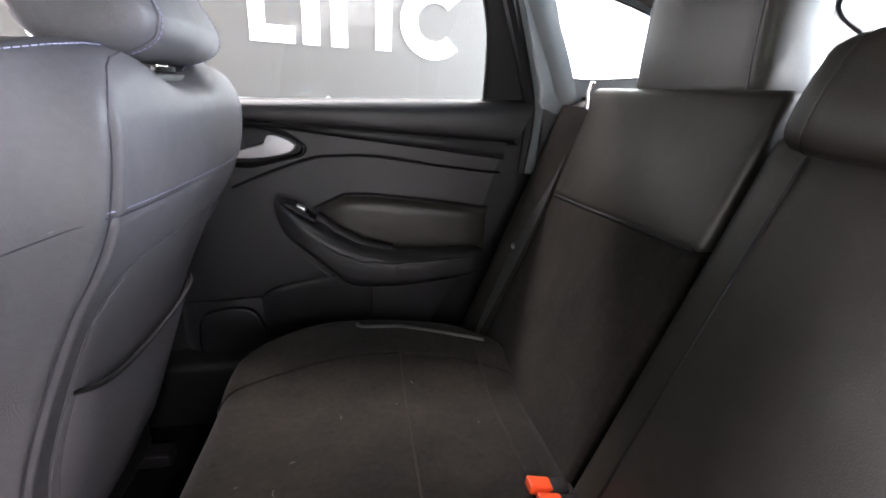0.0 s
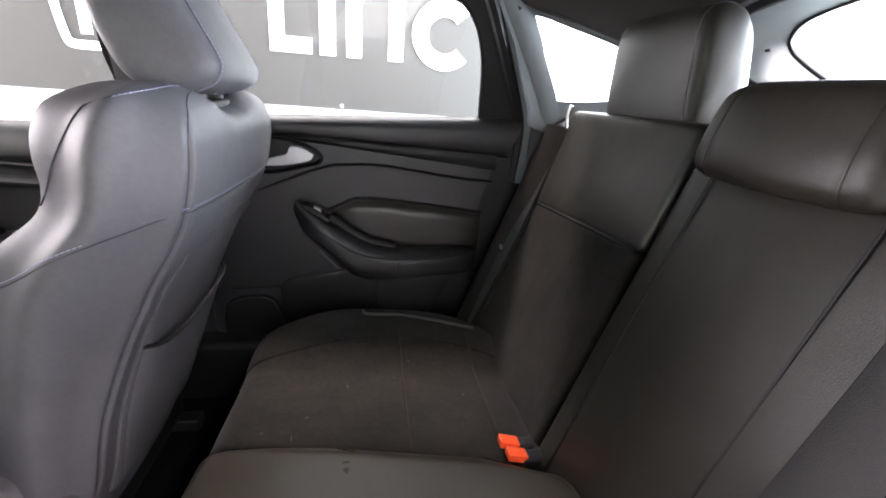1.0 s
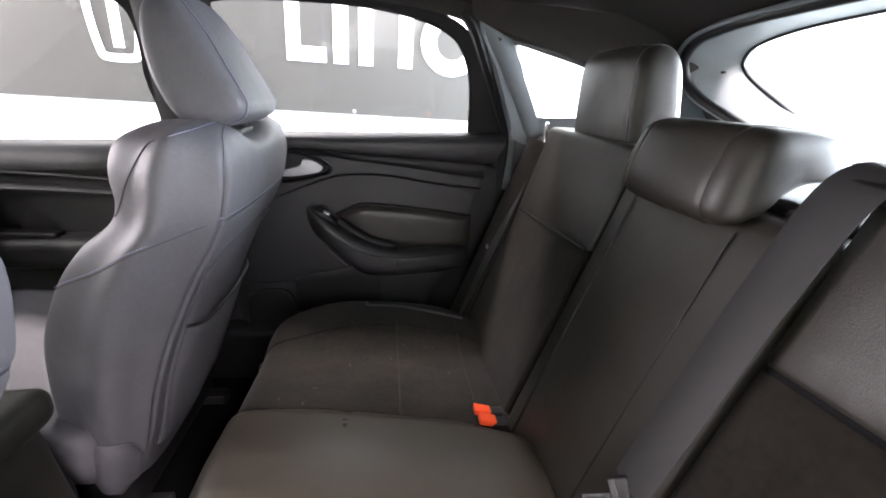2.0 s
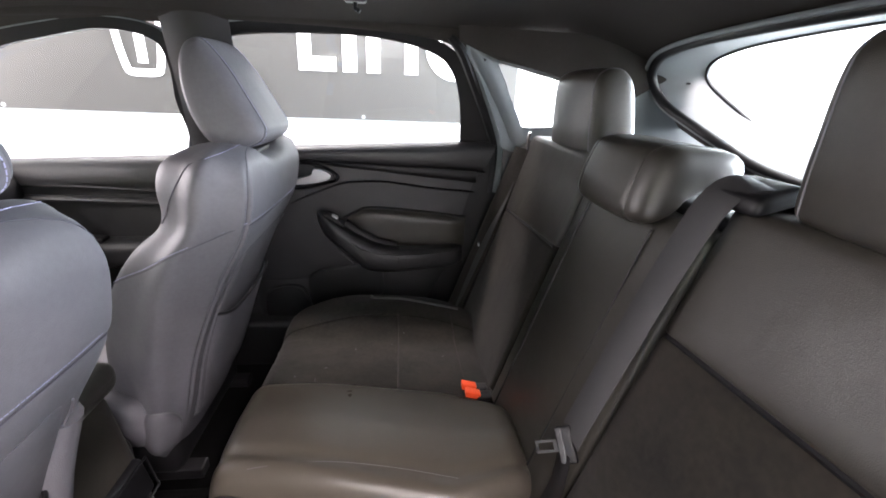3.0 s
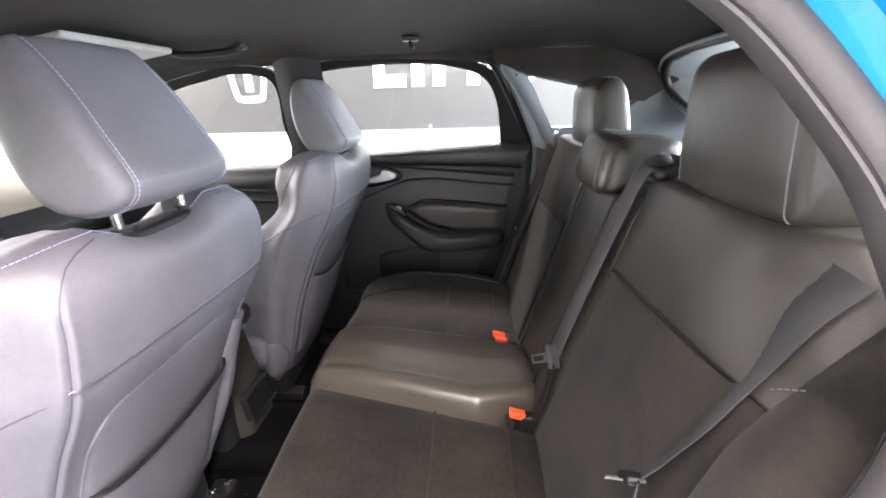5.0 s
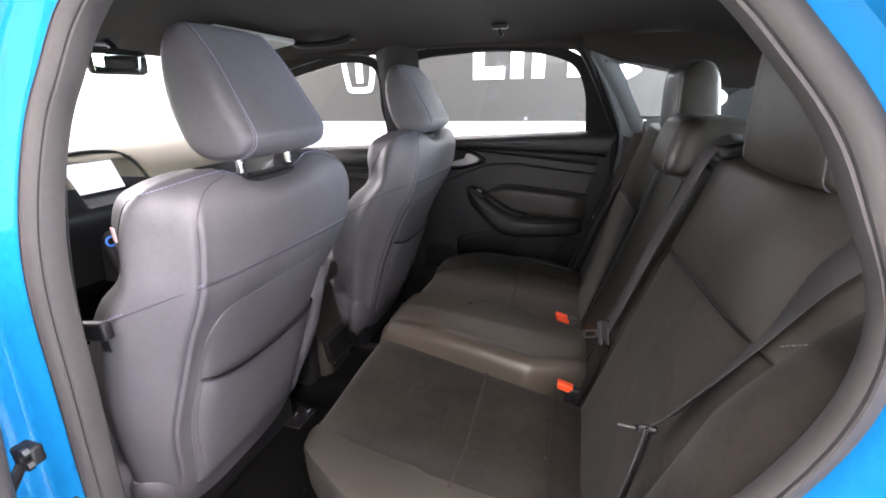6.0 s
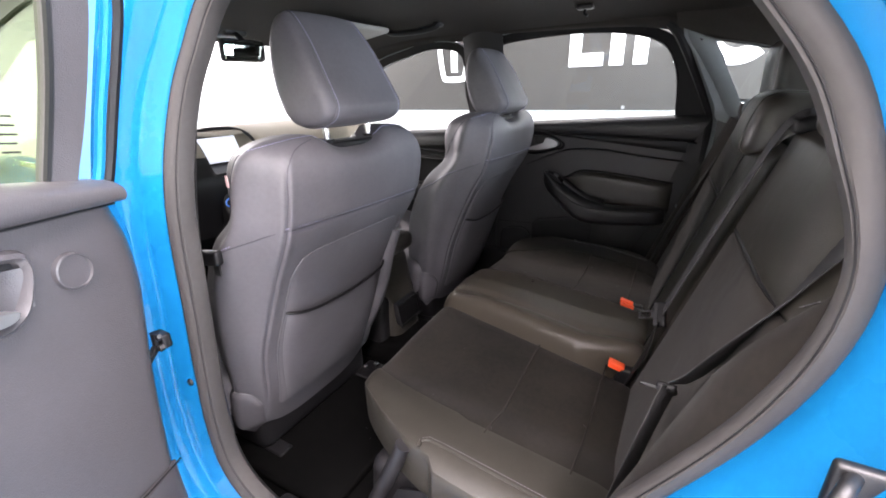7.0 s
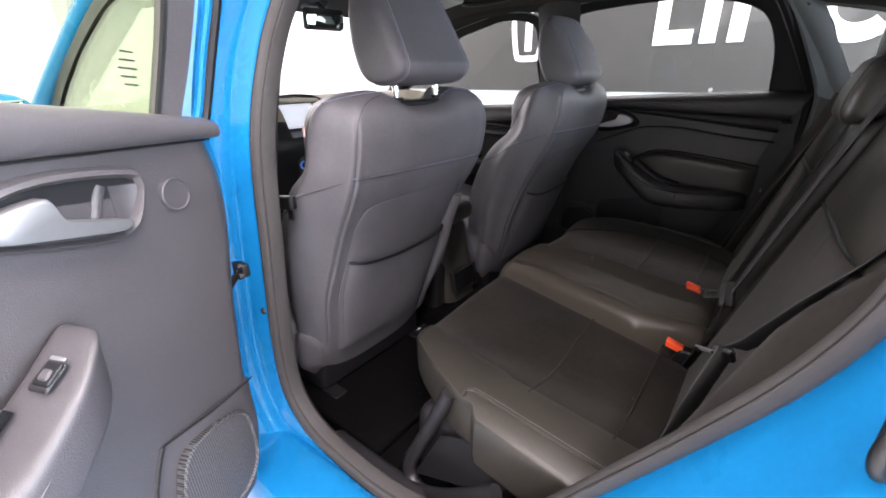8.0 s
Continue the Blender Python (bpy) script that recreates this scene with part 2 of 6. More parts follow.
def rbox(a, b, c, r, n=8, shape=None):
    """A box of half sizes a, b, c with rounded edges; shape maps its points."""
    size = (a, b, c)
    r = min(r, a, b, c)

    def line(h):
        arc = [h - r + r * math.sin(math.pi / 2 * k / 4) for k in range(5)] if r > 0 else [h]
        mid = steps(-(h - r), h - r, n) if h - r > 1e-6 else [0.0]
        return [-v for v in reversed(arc[1:])] + mid + arc[1:]
    lines = [line(h) for h in size]
    index, verts, faces = {}, [], []

    def vert(p):
        key = tuple(round(v, 6) for v in p)
        if key not in index:
            index[key] = len(verts)
            q = Vector([max(-(h - r), min(h - r, v)) for v, h in zip(p, size)])
            d = Vector(p) - q
            if d.length > 1e-9:
                # points of the box's skin pulled on to the rounded edge
                d = d.normalized() * r
            verts.append(q + d)
        return index[key]
    for axis in range(3):
        i, j = [k for k in range(3) if k != axis]
        for sign in (-1, 1):
            for m in range(len(lines[i]) - 1):
                for q in range(len(lines[j]) - 1):
                    quad = []
                    for x, y in ((m, q), (m + 1, q), (m + 1, q + 1), (m, q + 1)):
                        p = [0, 0, 0]
                        p[axis], p[i], p[j] = sign * size[axis], lines[i][x], lines[j][y]
                        quad.append(vert(p))
                    faces.append(tuple(quad if sign > 0 else reversed(quad)))
    if shape:
        verts = [Vector(shape(v)) for v in verts]
    return verts, faces


def box(x0, x1, y0, y1, z0, z1, r=0.0, n=1):
    c = Vector(((x0 + x1) / 2, (y0 + y1) / 2, (z0 + z1) / 2))
    return rbox((x1 - x0) / 2, (y1 - y0) / 2, (z1 - z0) / 2, r, n, lambda v: v + c)


def plate(outline, push):
    """A flat outline (list of points) with thickness along the vector push."""
    pts = [Vector(p) for p in outline]
    push = Vector(push)
    n = len(pts)
    verts = pts + [p + push for p in pts]
    faces = [tuple(range(n)), tuple(range(2 * n - 1, n - 1, -1))]
    faces += [(i, (i + 1) % n, n + (i + 1) % n, n + i) for i in range(n)]
    return verts, faces


def frame_band(inner, outer, push):
    """A band between two closed outlines of equal count, with thickness."""
    n = len(inner)
    inner, outer, push = [Vector(p) for p in inner], [Vector(p) for p in outer], Vector(push)
    verts = inner + outer + [p + push for p in inner] + [p + push for p in outer]
    faces = []
    for i in range(n):
        k = (i + 1) % n
        faces += [(i, k, n + k, n + i), (2 * n + i, 3 * n + i, 3 * n + k, 2 * n + k), (i, 2 * n + i, 2 * n + k, k), (n + i, n + k, 3 * n + k, 3 * n + i)]
    return verts, faces


def shift_path(path, d):
    return [Vector(p) + Vector(d) for p in path]


def stitches(path, mat, parent, r=0.0006, dash=0.0042, gap=0.0016):
    """A row of single stitches along a path, as one mesh."""
    meshes, run = [], 0.0
    pts = [Vector(p) for p in path]
    dist = [0.0]
    for a, b in zip(pts, pts[1:]):
        dist.append(dist[-1] + (b - a).length)

    def at(d):
        for i in range(len(pts) - 1):
            if dist[i + 1] >= d:
                s = (d - dist[i]) / max(1e-9, dist[i + 1] - dist[i])
                return pts[i].lerp(pts[i + 1], s)
        return pts[-1]
    while run + dash < dist[-1]:
        meshes.append(tube([at(run), at(run + dash * 0.5), at(run + dash)], r, 5))
        run += dash + gap
    if meshes:
        ob = part("stitching", join(*meshes), mat, parent)
        tagged(ob, "pale lilac thread", "", "", "stuff")


def pillow(profile, c, half, seam, mat, parent, label, dx=0.0, taper=0.0, bow=0.0):
    """A padded headrest: a side outline (x, z) carried across the car between two domed side panels.
    Gives the part and the two seam lines round its side panels."""
    line = [(p.x, p.z) for p in smooth_line([(x, 0, z) for x, z in profile], 6, True)]
    cx, cz = sum(x for x, _ in line) / len(line), sum(z for _, z in line) / len(line)
    zt = max(z for _, z in line)

    def ring(w, k):
        out = []
        for x, z in line:
            pz = cz + (z - cz) * k
            px = cx + (x - cx) * k + bow * w * w
            out.append(Vector((px + dx, c + w * half * (1 - taper * (pz - cz) / (zt - cz)), pz)))
        return out
    st = [(0.0, 1.01), (seam * 0.5, 1.008), (seam * 0.85, 1.0), (seam - 0.02, 0.992), (seam, 0.975), (seam + 0.02, 0.982), (seam + (1 - seam) * 0.45, 0.955),
          (seam + (1 - seam) * 0.72, 0.89), (seam + (1 - seam) * 0.9, 0.78), (1.0, 0.60), (1.012, 0.35)]
    rings = [ring(-w, k) for w, k in reversed(st[1:])] + [ring(w, k) for w, k in st]
    ob = part("headrest", loft(rings), mat, parent, label)
    return ob, [ring(s * seam, 0.985) for s in (1, -1)], [ring(s * (seam - 0.03), 1.0) for s in (1, -1)]



# ---- the hall ----
setting("ground", box(-7, 6, -5.2, 3.6, -0.1, 0.0), CONCRETE, "grey painted concrete hall floor", "floor")
setting("wall_east", box(-7, 6, 3.25, 3.6, 0, 4.0), WALL_WHITE, "white painted hall wall behind the banner", "wall")
# the opening in the front wall is added to suit the front fill lamp
setting("wall_front", join(box(-7.2, -7, -5.2, 0.6, 0, 4.0), box(-7.2, -7, 3.2, 3.6, 0, 4.0), box(-7.2, -7, 0.6, 3.2, 0, 0.35), box(-7.2, -7, 0.6, 3.2, 3.15, 4.0)),
        WALL_WHITE, "white hall wall with an added opening for the front fill", "wall")
setting("wall_rear", join(box(6, 6.2, 1.9, 3.6, 0, 4.0), box(6, 6.2, -5.2, -1.5, 0, 4.0), box(6, 6.2, -1.5, 1.9, 3.35, 4.0)), WALL_WHITE, "white hall wall with a wide open roller door", "wall")
# wall added out of view, as a reflector for the open door side
setting("wall_west", box(-7, 6, -5.4, -5.2, 0, 4.0), WALL_BOUNCE, "unseen light grey hall wall that bounces side fill", "wall")
setting("ceiling", box(-7.2, 6.2, -5.4, 3.6, 4.0, 4.1), WALL_WHITE, "white hall ceiling", "ceiling")

banner = thing("wall_banner", (-1.2, 3.24, 0.91), "dark grey banner with large white shapes on the hall wall", "banner")
part("backing", box(-3.7, 1.12, 3.212, 3.248, 0.91, 3.4, 0.004), WALL_GREY, banner)
for ex in (-3.0, -1.6, -0.2):
    part("eyelet", loft([[Vector((ex + r * math.cos(a), 3.212 - h, 0.935 + r * math.sin(a))) for a in steps(0, 2 * math.pi, 16)[:-1]] for r, h in ((0.016, 0.0), (0.016, 0.004), (0.009, 0.004), (0.008, 0.001))]), SATIN, banner, "small metal eyelet")


def bar(x0, x1, z0, z1):
    part("white_bar", box(x0, x1, 3.2, 3.21, z0, z1), LETTER, banner, "plain white shape", False)


bar(-0.708, -0.605, 1.287, 1.90)
bar(-0.600, -0.412, 1.287, 1.394)
bar(-0.357, -0.243, 1.287, 1.90)
bar(-0.163, -0.052, 1.287, 1.90)
bar(0.148, 0.260, 1.287, 1.90)
arc = steps(0.75, 2 * math.pi - 0.75, 40)
ring = [(0.575 + r * math.cos(a), 3.2, 1.50 + r * math.sin(a)) for r, line in ((0.250, arc), (0.128, arc[::-1])) for a in line]
part("white_arc", plate(ring, (0, 0.01, 0)), LETTER, banner, "plain white ring piece", False)
shield = smooth_line([(-2.075, 3.2, 1.9), (-2.062, 3.2, 1.50), (-2.025, 3.2, 1.255), (-1.985, 3.2, 1.218), (-1.90, 3.2, 1.214), (-1.815, 3.2, 1.218), (-1.772, 3.2, 1.255), (-1.735, 3.2, 1.50), (-1.722, 3.2, 1.9)], 5)
part("white_emblem", tube(shield, 0.028, 4, up=(0, 1, 0), flat=0.2), LETTER, banner, "plain white shield outline", False)
bar(-1.932, -1.862, 1.285, 1.9)


# ---- the car's shell ----
def tumble(z):
    """How far the car's sides lean in above the belt line."""
    t = z - 0.99
    return 0.30 * (math.sqrt(t * t + 0.0064) + t) / 2


body = thing("car", (0, 0, 0.12), "bright blue hatchback body with a dark cloth-lined cabin", "car")
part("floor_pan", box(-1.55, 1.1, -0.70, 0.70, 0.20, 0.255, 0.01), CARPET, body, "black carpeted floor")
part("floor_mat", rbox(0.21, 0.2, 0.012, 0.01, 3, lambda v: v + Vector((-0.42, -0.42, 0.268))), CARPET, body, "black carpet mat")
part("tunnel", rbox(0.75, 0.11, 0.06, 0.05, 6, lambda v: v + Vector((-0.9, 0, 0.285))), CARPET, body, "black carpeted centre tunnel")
part("firewall", box(-1.6, -1.54, -0.74, 0.74, 0.2, 0.90), PLASTIC_DARK, body)
part("boot_floor", box(0.5, 1.15, -0.62, 0.62, 0.26, 0.50, 0.01), CARPET, body)


def liner(u, v):
    y = v
    drop = 0.075 * (abs(y) / 0.66) ** 4 + 0.075 * max(0, (u - 0.45) / 0.33) ** 2 + 0.10 * max(0, (-u - 0.55) / 0.6) ** 2
    return (u, y, 1.385 - drop)


part("headliner", sheet(liner, steps(-1.12, 0.80, 40), steps(-0.665, 0.665, 26), -0.012), LINER, body, "dark grey cloth headliner")
part("roof_skin", sheet(lambda u, v: (u, v, liner(u, v)[2] + 0.045), steps(-1.15, 0.80, 20), steps(-0.69, 0.69, 16), -0.004), PAINT, body)

# aperture of the rear doors, as (x, z) round the loop
LOOP = [(-0.266, 1.18), (-0.286, 1.13), (-0.300, 1.05), (-0.307, 0.95), (-0.317, 0.82), (-0.336, 0.67), (-0.346, 0.55), (-0.332, 0.455), (-0.27, 0.398), (-0.17, 0.381), (-0.05, 0.382),
        (0.09, 0.430), (0.19, 0.548), (0.278, 0.685), (0.343, 0.790), (0.394, 0.880), (0.424, 0.960), (0.429, 1.03), (0.414, 1.11), (0.373, 1.175),
        (0.313, 1.238), (0.22, 1.286), (0.0, 1.303), (-0.165, 1.295), (-0.232, 1.245)]
LOOP = [(p.x, p.z) for p in smooth_line([(x, 0, z) for x, z in LOOP], 5, True)]
CENTRE = (0.06, 0.88)


def loop_ring(grow, y):
    """The aperture grown outwards, at depth y (positive outwards) from the cabin's side."""
    out = []
    n = len(LOOP)
    for i, (x, z) in enumerate(LOOP):
        tx, tz = LOOP[(i + 1) % n][0] - LOOP[i - 1][0], LOOP[(i + 1) % n][1] - LOOP[i - 1][1]
        k = math.hypot(tx, tz)
        nx, nz = -tz / k, tx / k
        if nx * (x - CENTRE[0]) + nz * (z - CENTRE[1]) < 0:
            nx, nz = -nx, -nz
        px, pz = x + nx * grow, z + nz * grow
        out.append((px, y, pz))
    return out


def side_ring(grow, y, side):
    return [Vector((x, side * (0.73 + d - tumble(z)), z)) for x, d, z in loop_ring(grow, y)]


side = -1


def ease(t):
    t = min(1.0, max(0.0, t))
    return t * t * (3 - 2 * t)


def wide_ring(g, d, dg, dd):
    """A ring of the aperture: the seal stands wider behind the door than along the pillar,
    and the painted jamb is narrow under the rear roof edge."""
    fore, aft, top = side_ring(g, d, -1), side_ring(g + dg, d + dd, -1), side_ring(min(g, 0.03 + 0.3 * (g - 0.03)), d, -1)
    out = []
    for p, q, r in zip(fore, aft, top):
        low = ease(p.x / 0.2) * (1 - ease((p.z - 1.0) / 0.12))
        high = ease((p.x - 0.05) / 0.15) * ease((p.z - 1.04) / 0.12)
        out.append(p.lerp(q, low).lerp(r, high))
    return out


seal = [wide_ring(*k) for k in ((0.030, -0.034, 0.016, -0.008), (0.012, -0.034, 0.016, -0.004), (-0.003, -0.024, 0.018, 0), (-0.006, -0.010, 0.017, 0), (-0.0035, 0.000, 0.016, 0), (0.000, 0.0015, 0.014, 0), (0.002, 0.005, 0.013, -0.001),
                                (0.008, 0.009, 0.011, -0.007), (0.015, 0.010, 0.012, -0.012), (0.020, 0.007, 0.014, -0.019), (0.022, 0.004, 0.014, -0.032))]
part("door_seal", loft(seal + [seal[0]], True, False), RUBBER, body, "grey rubber door seal")
part("seal_groove", tube(wide_ring(-0.0002, 0.0014, 0.014, 0), 0.0010, 6, True), PLASTIC_DARK, body)
ring = wide_ring(0.0155, 0.0098, 0.012, -0.012)
cut = next(i for i, p in enumerate(ring) if p.x > -0.10)
top = max(i for i, p in enumerate(ring) if p.x > -0.10)
part("seal_groove", tube(ring[top:] + ring[:cut], 0.0012, 6), PLASTIC_DARK, body)
inner = [side_ring(g, d, -1) for g, d in ((0.016, -0.026), (0.045, -0.040), (0.085, -0.046), (0.085, -0.036), (0.04, -0.03))]
part("inner_trim", loft(inner + [inner[0]], True, False), PLASTIC, body, "dark plastic aperture trim")
jamb = [wide_ring(*k) for k in ((0.018, 0.004, 0.013, -0.038), (0.025, 0.011, 0.013, -0.040), (0.050, 0.018, 0.006, -0.020), (0.060, 0.026, 0.004, -0.006), (0.066, 0.040, 0.002, 0), (0.072, 0.055, 0, 0),
                                (0.084, 0.067, 0, 0), (0.10, 0.072, 0, 0), (0.10, 0.055, 0, 0), (0.06, 0.0, 0, -0.03))]
part("door_jamb", loft(jamb + [jamb[0]], True, False), PAINT, body, "bright blue painted door jamb")


# quarter panels behind the rear doors
def quarter(side):
    def f(u, v):
        z = 0.36 + 0.66 * v
        edge = max([x for x, _, zz in loop_ring(0.094, 0) if abs(zz - z) < 0.03 and x > 0.05] or [0.2])
        x = edge + (1.12 - edge) * u
        y = 0.80 + 0.05 * math.sin(min(1, u * 4) * math.pi / 2) - tumble(z) * 1.2 - 0.10 * max(0, u - 0.4) ** 2 + 0.02 * math.exp(-((z - 0.90) / 0.05) ** 2) * min(1, u * 3)
        return (x, side * y, z)
    return f


for side in (-1, 1):
    part("quarter_panel", sheet(quarter(side), steps(0, 1, 24), steps(0, 1, 30), 0.004 * side), PAINT, body, "glossy bright blue quarter panel")
    part("sill", rbox(0.95, 0.068, 0.08, 0.04, 10, lambda v: v + Vector((-0.45, side * 0.798, 0.295))), PAINT, body, "glossy bright blue sill")
    part("sill_trim", rbox(0.30, 0.05, 0.022, 0.018, 8, lambda v: v + Vector((-0.02, side * 0.685, 0.295 - 0.03 * abs(v.x)))), PLASTIC, body, "dark plastic sill trim")
    # B-pillar trim, and its painted outside
    part("pillar_trim", sheet(lambda u, v: (-0.54 + 0.03 * v + (0.19 - 0.02 * v) * u, side * ((0.735 if side > 0 else 0.700) - 0.022 * math.sin(math.pi * u) - tumble(0.3 + 1.03 * v)), 0.3 + 1.03 * v),
                              steps(0, 1, 10), steps(0, 1, 24), 0.02 * side), PLASTIC, body, "dark plastic pillar trim")
    if side < 0:
        part("pillar_skin", sheet(lambda u, v: (-0.57 + 0.145 * u + 0.065 * v, side * (0.801 - tumble(0.34 + 0.96 * v)), 0.34 + 0.96 * v),
                                  steps(0, 1, 6), steps(0, 1, 20), 0.004 * side), PAINT, body, "glossy bright blue centre pillar")

part("pillar_lining", box(-0.575, -0.53, 0.712, 0.735, 0.30, 0.925, 0.006), PLASTIC, body, "dark plastic pillar lining")
part("pillar_lining", sheet(lambda u, v: (0.02 + 0.44 * u, 0.742 - 0.02 * u, 0.30 + 0.68 * v), steps(0, 1, 6), steps(0, 1, 8), 0.02), PLASTIC_DARK, body, "black pillar lining")
part("inner_sill", rbox(0.75, 0.05, 0.09, 0.02, 6, lambda v: v + Vector((-0.45, 0.70, 0.33))), PLASTIC_DARK, body, "black inner sill trim")
# C-pillar trim, quarter window surround, rear side trim, on both sides
for side in (-1, 1):
    def side_pt(x, z, d=0.0):
        return Vector((x, side * (0.70 + d - tumble(z) * 0.9 - 0.10 * max(0, x - 0.35)), z))
    win = [(0.372, 1.248), (0.47, 1.230), (0.60, 1.198), (0.695, 1.158), (0.715, 1.13), (0.70, 1.105), (0.66, 1.09), (0.58, 1.078), (0.475, 1.072), (0.445, 1.10), (0.40, 1.20)]
    rim = [(0.285, 1.285), (0.47, 1.255), (0.63, 1.218), (0.755, 1.168), (0.86, 1.245), (1.0, 1.11), (1.05, 0.98), (0.70, 0.99), (0.44, 1.00), (0.40, 1.06), (0.335, 1.19)]
    if side < 0:
        win, rim = [[(0.49 + (x - 0.285) * 0.72, z) for x, z in ring] for ring in (win, rim)]
    win = smooth_line([side_pt(x, z, 0.012) for x, z in win], 4, True)
    rim = smooth_line([side_pt(x, z) for x, z in rim], 4, True)
    part("quarter_trim", frame_band(win, rim, (0, side * 0.015, 0)), TRIM_GREY, body, "light grey plastic quarter trim")
    pane = part("quarter_window", plate([p + Vector((0, side * 0.012, 0)) for p in win], (0, side * 0.003, 0)), GLASS, body, "clear fixed quarter window", False)
    pane.visible_shadow = False
    lid = [side_pt(x, z, -0.006) for x, z in ((0.26, 1.296), (0.30, 1.280), (0.372, 1.254), (0.47, 1.236), (0.60, 1.204), (0.70, 1.164), (0.755, 1.158), (0.87, 1.235), (0.93, 1.29), (0.85, 1.318), (0.36, 1.332), (0.25, 1.335))]
    part("liner_side", plate(lid, (0, side * 0.01, 0)), LINER, body, "dark cloth headliner edge", False)
    part("window_rim", tube(shift_path(win, (0, side * 0.004, 0)), 0.003, 6, True), PLASTIC_DARK, body)
    part("boot_side", sheet(lambda u, v: ((0.42 if side > 0 else 0.56) + 0.52 * u, side * (0.69 - 0.10 * max(0, 0.07 + 0.66 * u)), 0.45 + 0.56 * v), steps(0, 1, 8), steps(0, 1, 6), 0.02 * side), PLASTIC, body, "dark plastic boot side trim")

cover_fore = [(0.86, 0.398, 0.728), (1.0, 0.402, 0.718), (1.07, 0.378, 0.697), (1.19, 0.320, 0.657), (1.275, 0.272, 0.630), (1.305, 0.25, 0.625)]
cover_aft = [(0.86, 0.480, 0.675), (1.0, 0.490, 0.672), (1.07, 0.470, 0.668), (1.19, 0.404, 0.650), (1.25, 0.372, 0.638), (1.285, 0.340, 0.632)]


def pillar_cover(u, v):
    a, b = spline(cover_fore, 0.86 + 0.445 * v), spline(cover_aft, 0.86 + 0.425 * v)
    p = Vector((*a, 0.86 + 0.445 * v)).lerp(Vector((*b, 0.86 + 0.425 * v)), u)
    return (p.x, p.y - 0.012 * math.sin(math.pi * u), p.z)


part("pillar_cover", sheet(pillar_cover, steps(0, 1, 10), steps(0, 1, 24), 0.004), TRIM_GREY, body, "light grey pillar cover")
part("pillar_seal", tube(smooth_line([(0.402, 0.735, 0.86), (0.402, 0.725, 1.0), (0.376, 0.705, 1.07), (0.316, 0.665, 1.19), (0.268, 0.635, 1.275), (0.235, 0.63, 1.31)], 6), 0.016, 8), PLASTIC_DARK, body, "black rubber door seal")
for side in (-1, 1):
    rail = [(-1.05, 0.60, 1.305), (-0.6, 0.635, 1.340), (-0.2, 0.637, 1.342), (0.05, 0.637, 1.336), (0.18, 0.640, 1.326), (0.27, 0.643, 1.304), (0.335, 0.650, 1.255)]
    part("roof_rail", tube(smooth_line([(x, side * y, z) for x, y, z in rail], 6), 0.026, 10), LINER, body, "dark cloth-covered roof rail")
# parcel shelf and sills beside it
part("parcel_shelf", rbox(0.22, 0.55, 0.012, 0.01, 6, lambda v: v + Vector((0.83, 0, 1.0))), PLASTIC, body, "dark grey parcel shelf")
for side in (-1, 1):
    part("shelf_support", rbox(0.22, 0.045, 0.02, 0.015, 6, lambda v: v + Vector((0.80, side * 0.59, 1.005))), TRIM_GREY, body, "grey plastic shelf support")


# ---- tailgate ----
def gate_pt(y, z, off=0.0):
    return Vector((0.835 - 0.6 * (z - 1.2) + off, y, z))


gate = thing("tailgate", (1.05, 0, 0.9), "closed tailgate with grey trim and a wide rear window", "tailgate")
g_out = [(0, 1.303), (0.20, 1.301), (0.38, 1.294), (0.50, 1.278), (0.57, 1.245), (0.590, 1.208), (0.578, 1.172), (0.54, 1.140), (0.47, 1.108), (0.38, 1.070), (0.28, 1.03), (0.15, 1.01), (0, 1.005)]
g_in = [(0, 1.306), (0.20, 1.303), (0.38, 1.293), (0.50, 1.272), (0.545, 1.243), (0.545, 1.215), (0.515, 1.185), (0.47, 1.152), (0.42, 1.118), (0.34, 1.085), (0.24, 1.060), (0.12, 1.05), (0, 1.045)]
full = lambda pts: [(y, z) for y, z in pts] + [(-y, z) for y, z in reversed(pts[1:-1])]
g_out = smooth_line([gate_pt(y, z) for y, z in full(g_out)], 5, True)
g_in = smooth_line([gate_pt(y, z, 0.13) for y, z in full(g_in)], 5, True)
part("trim_frame", frame_band(g_in, g_out, (0.02, 0, 0.012)), TRIM_GREY, gate, "light grey plastic window surround")
g_wide = [p + Vector((0.03, 0, 0)) + (p - Vector((0.84, 0, 1.15))) * Vector((0, 1, 1)).length * 0.22 for p in g_out]
part("body_opening", frame_band([p + Vector((0.012, 0, 0)) for p in g_out], g_wide, (0.01, 0, 0)), LINER, body, "grey plastic lining round the tailgate")
part("seal", tube(shift_path(g_out, (-0.012, 0, 0)), 0.013, 10, True), PLASTIC_DARK, gate, "black rubber seal")
part("seal_lip", tube([p + Vector((-0.022, 0, 0)) + (p - Vector((0.84, 0, 1.15))) * 0.025 for p in g_out], 0.006, 8, True), TRIM_GREY, gate, "grey plastic lip")
pane = part("rear_window", plate([p + Vector((0.012, 0, 0)) for p in g_in], (0.003, 0, 0.002)), GLASS, gate, "clear rear window", False)
pane.visible_shadow = False
part("window_rim", tube(g_in, 0.005, 6, True), PLASTIC_DARK, gate)
for side in (-1, 1):
    part("trim_clip", rbox(0.004, 0.006, 0.003, 0.002, 2, lambda v: v + gate_pt(side * 0.548, 1.214, 0.068)), PLASTIC_DARK, gate, "small black clip")
part("lower_panel", sheet(lambda u, v: (1.02 + 0.10 * v, -0.6 + 1.2 * u, 0.99 - 0.5 * v), steps(0, 1, 8), steps(0, 1, 5), 0.02), PLASTIC, gate)
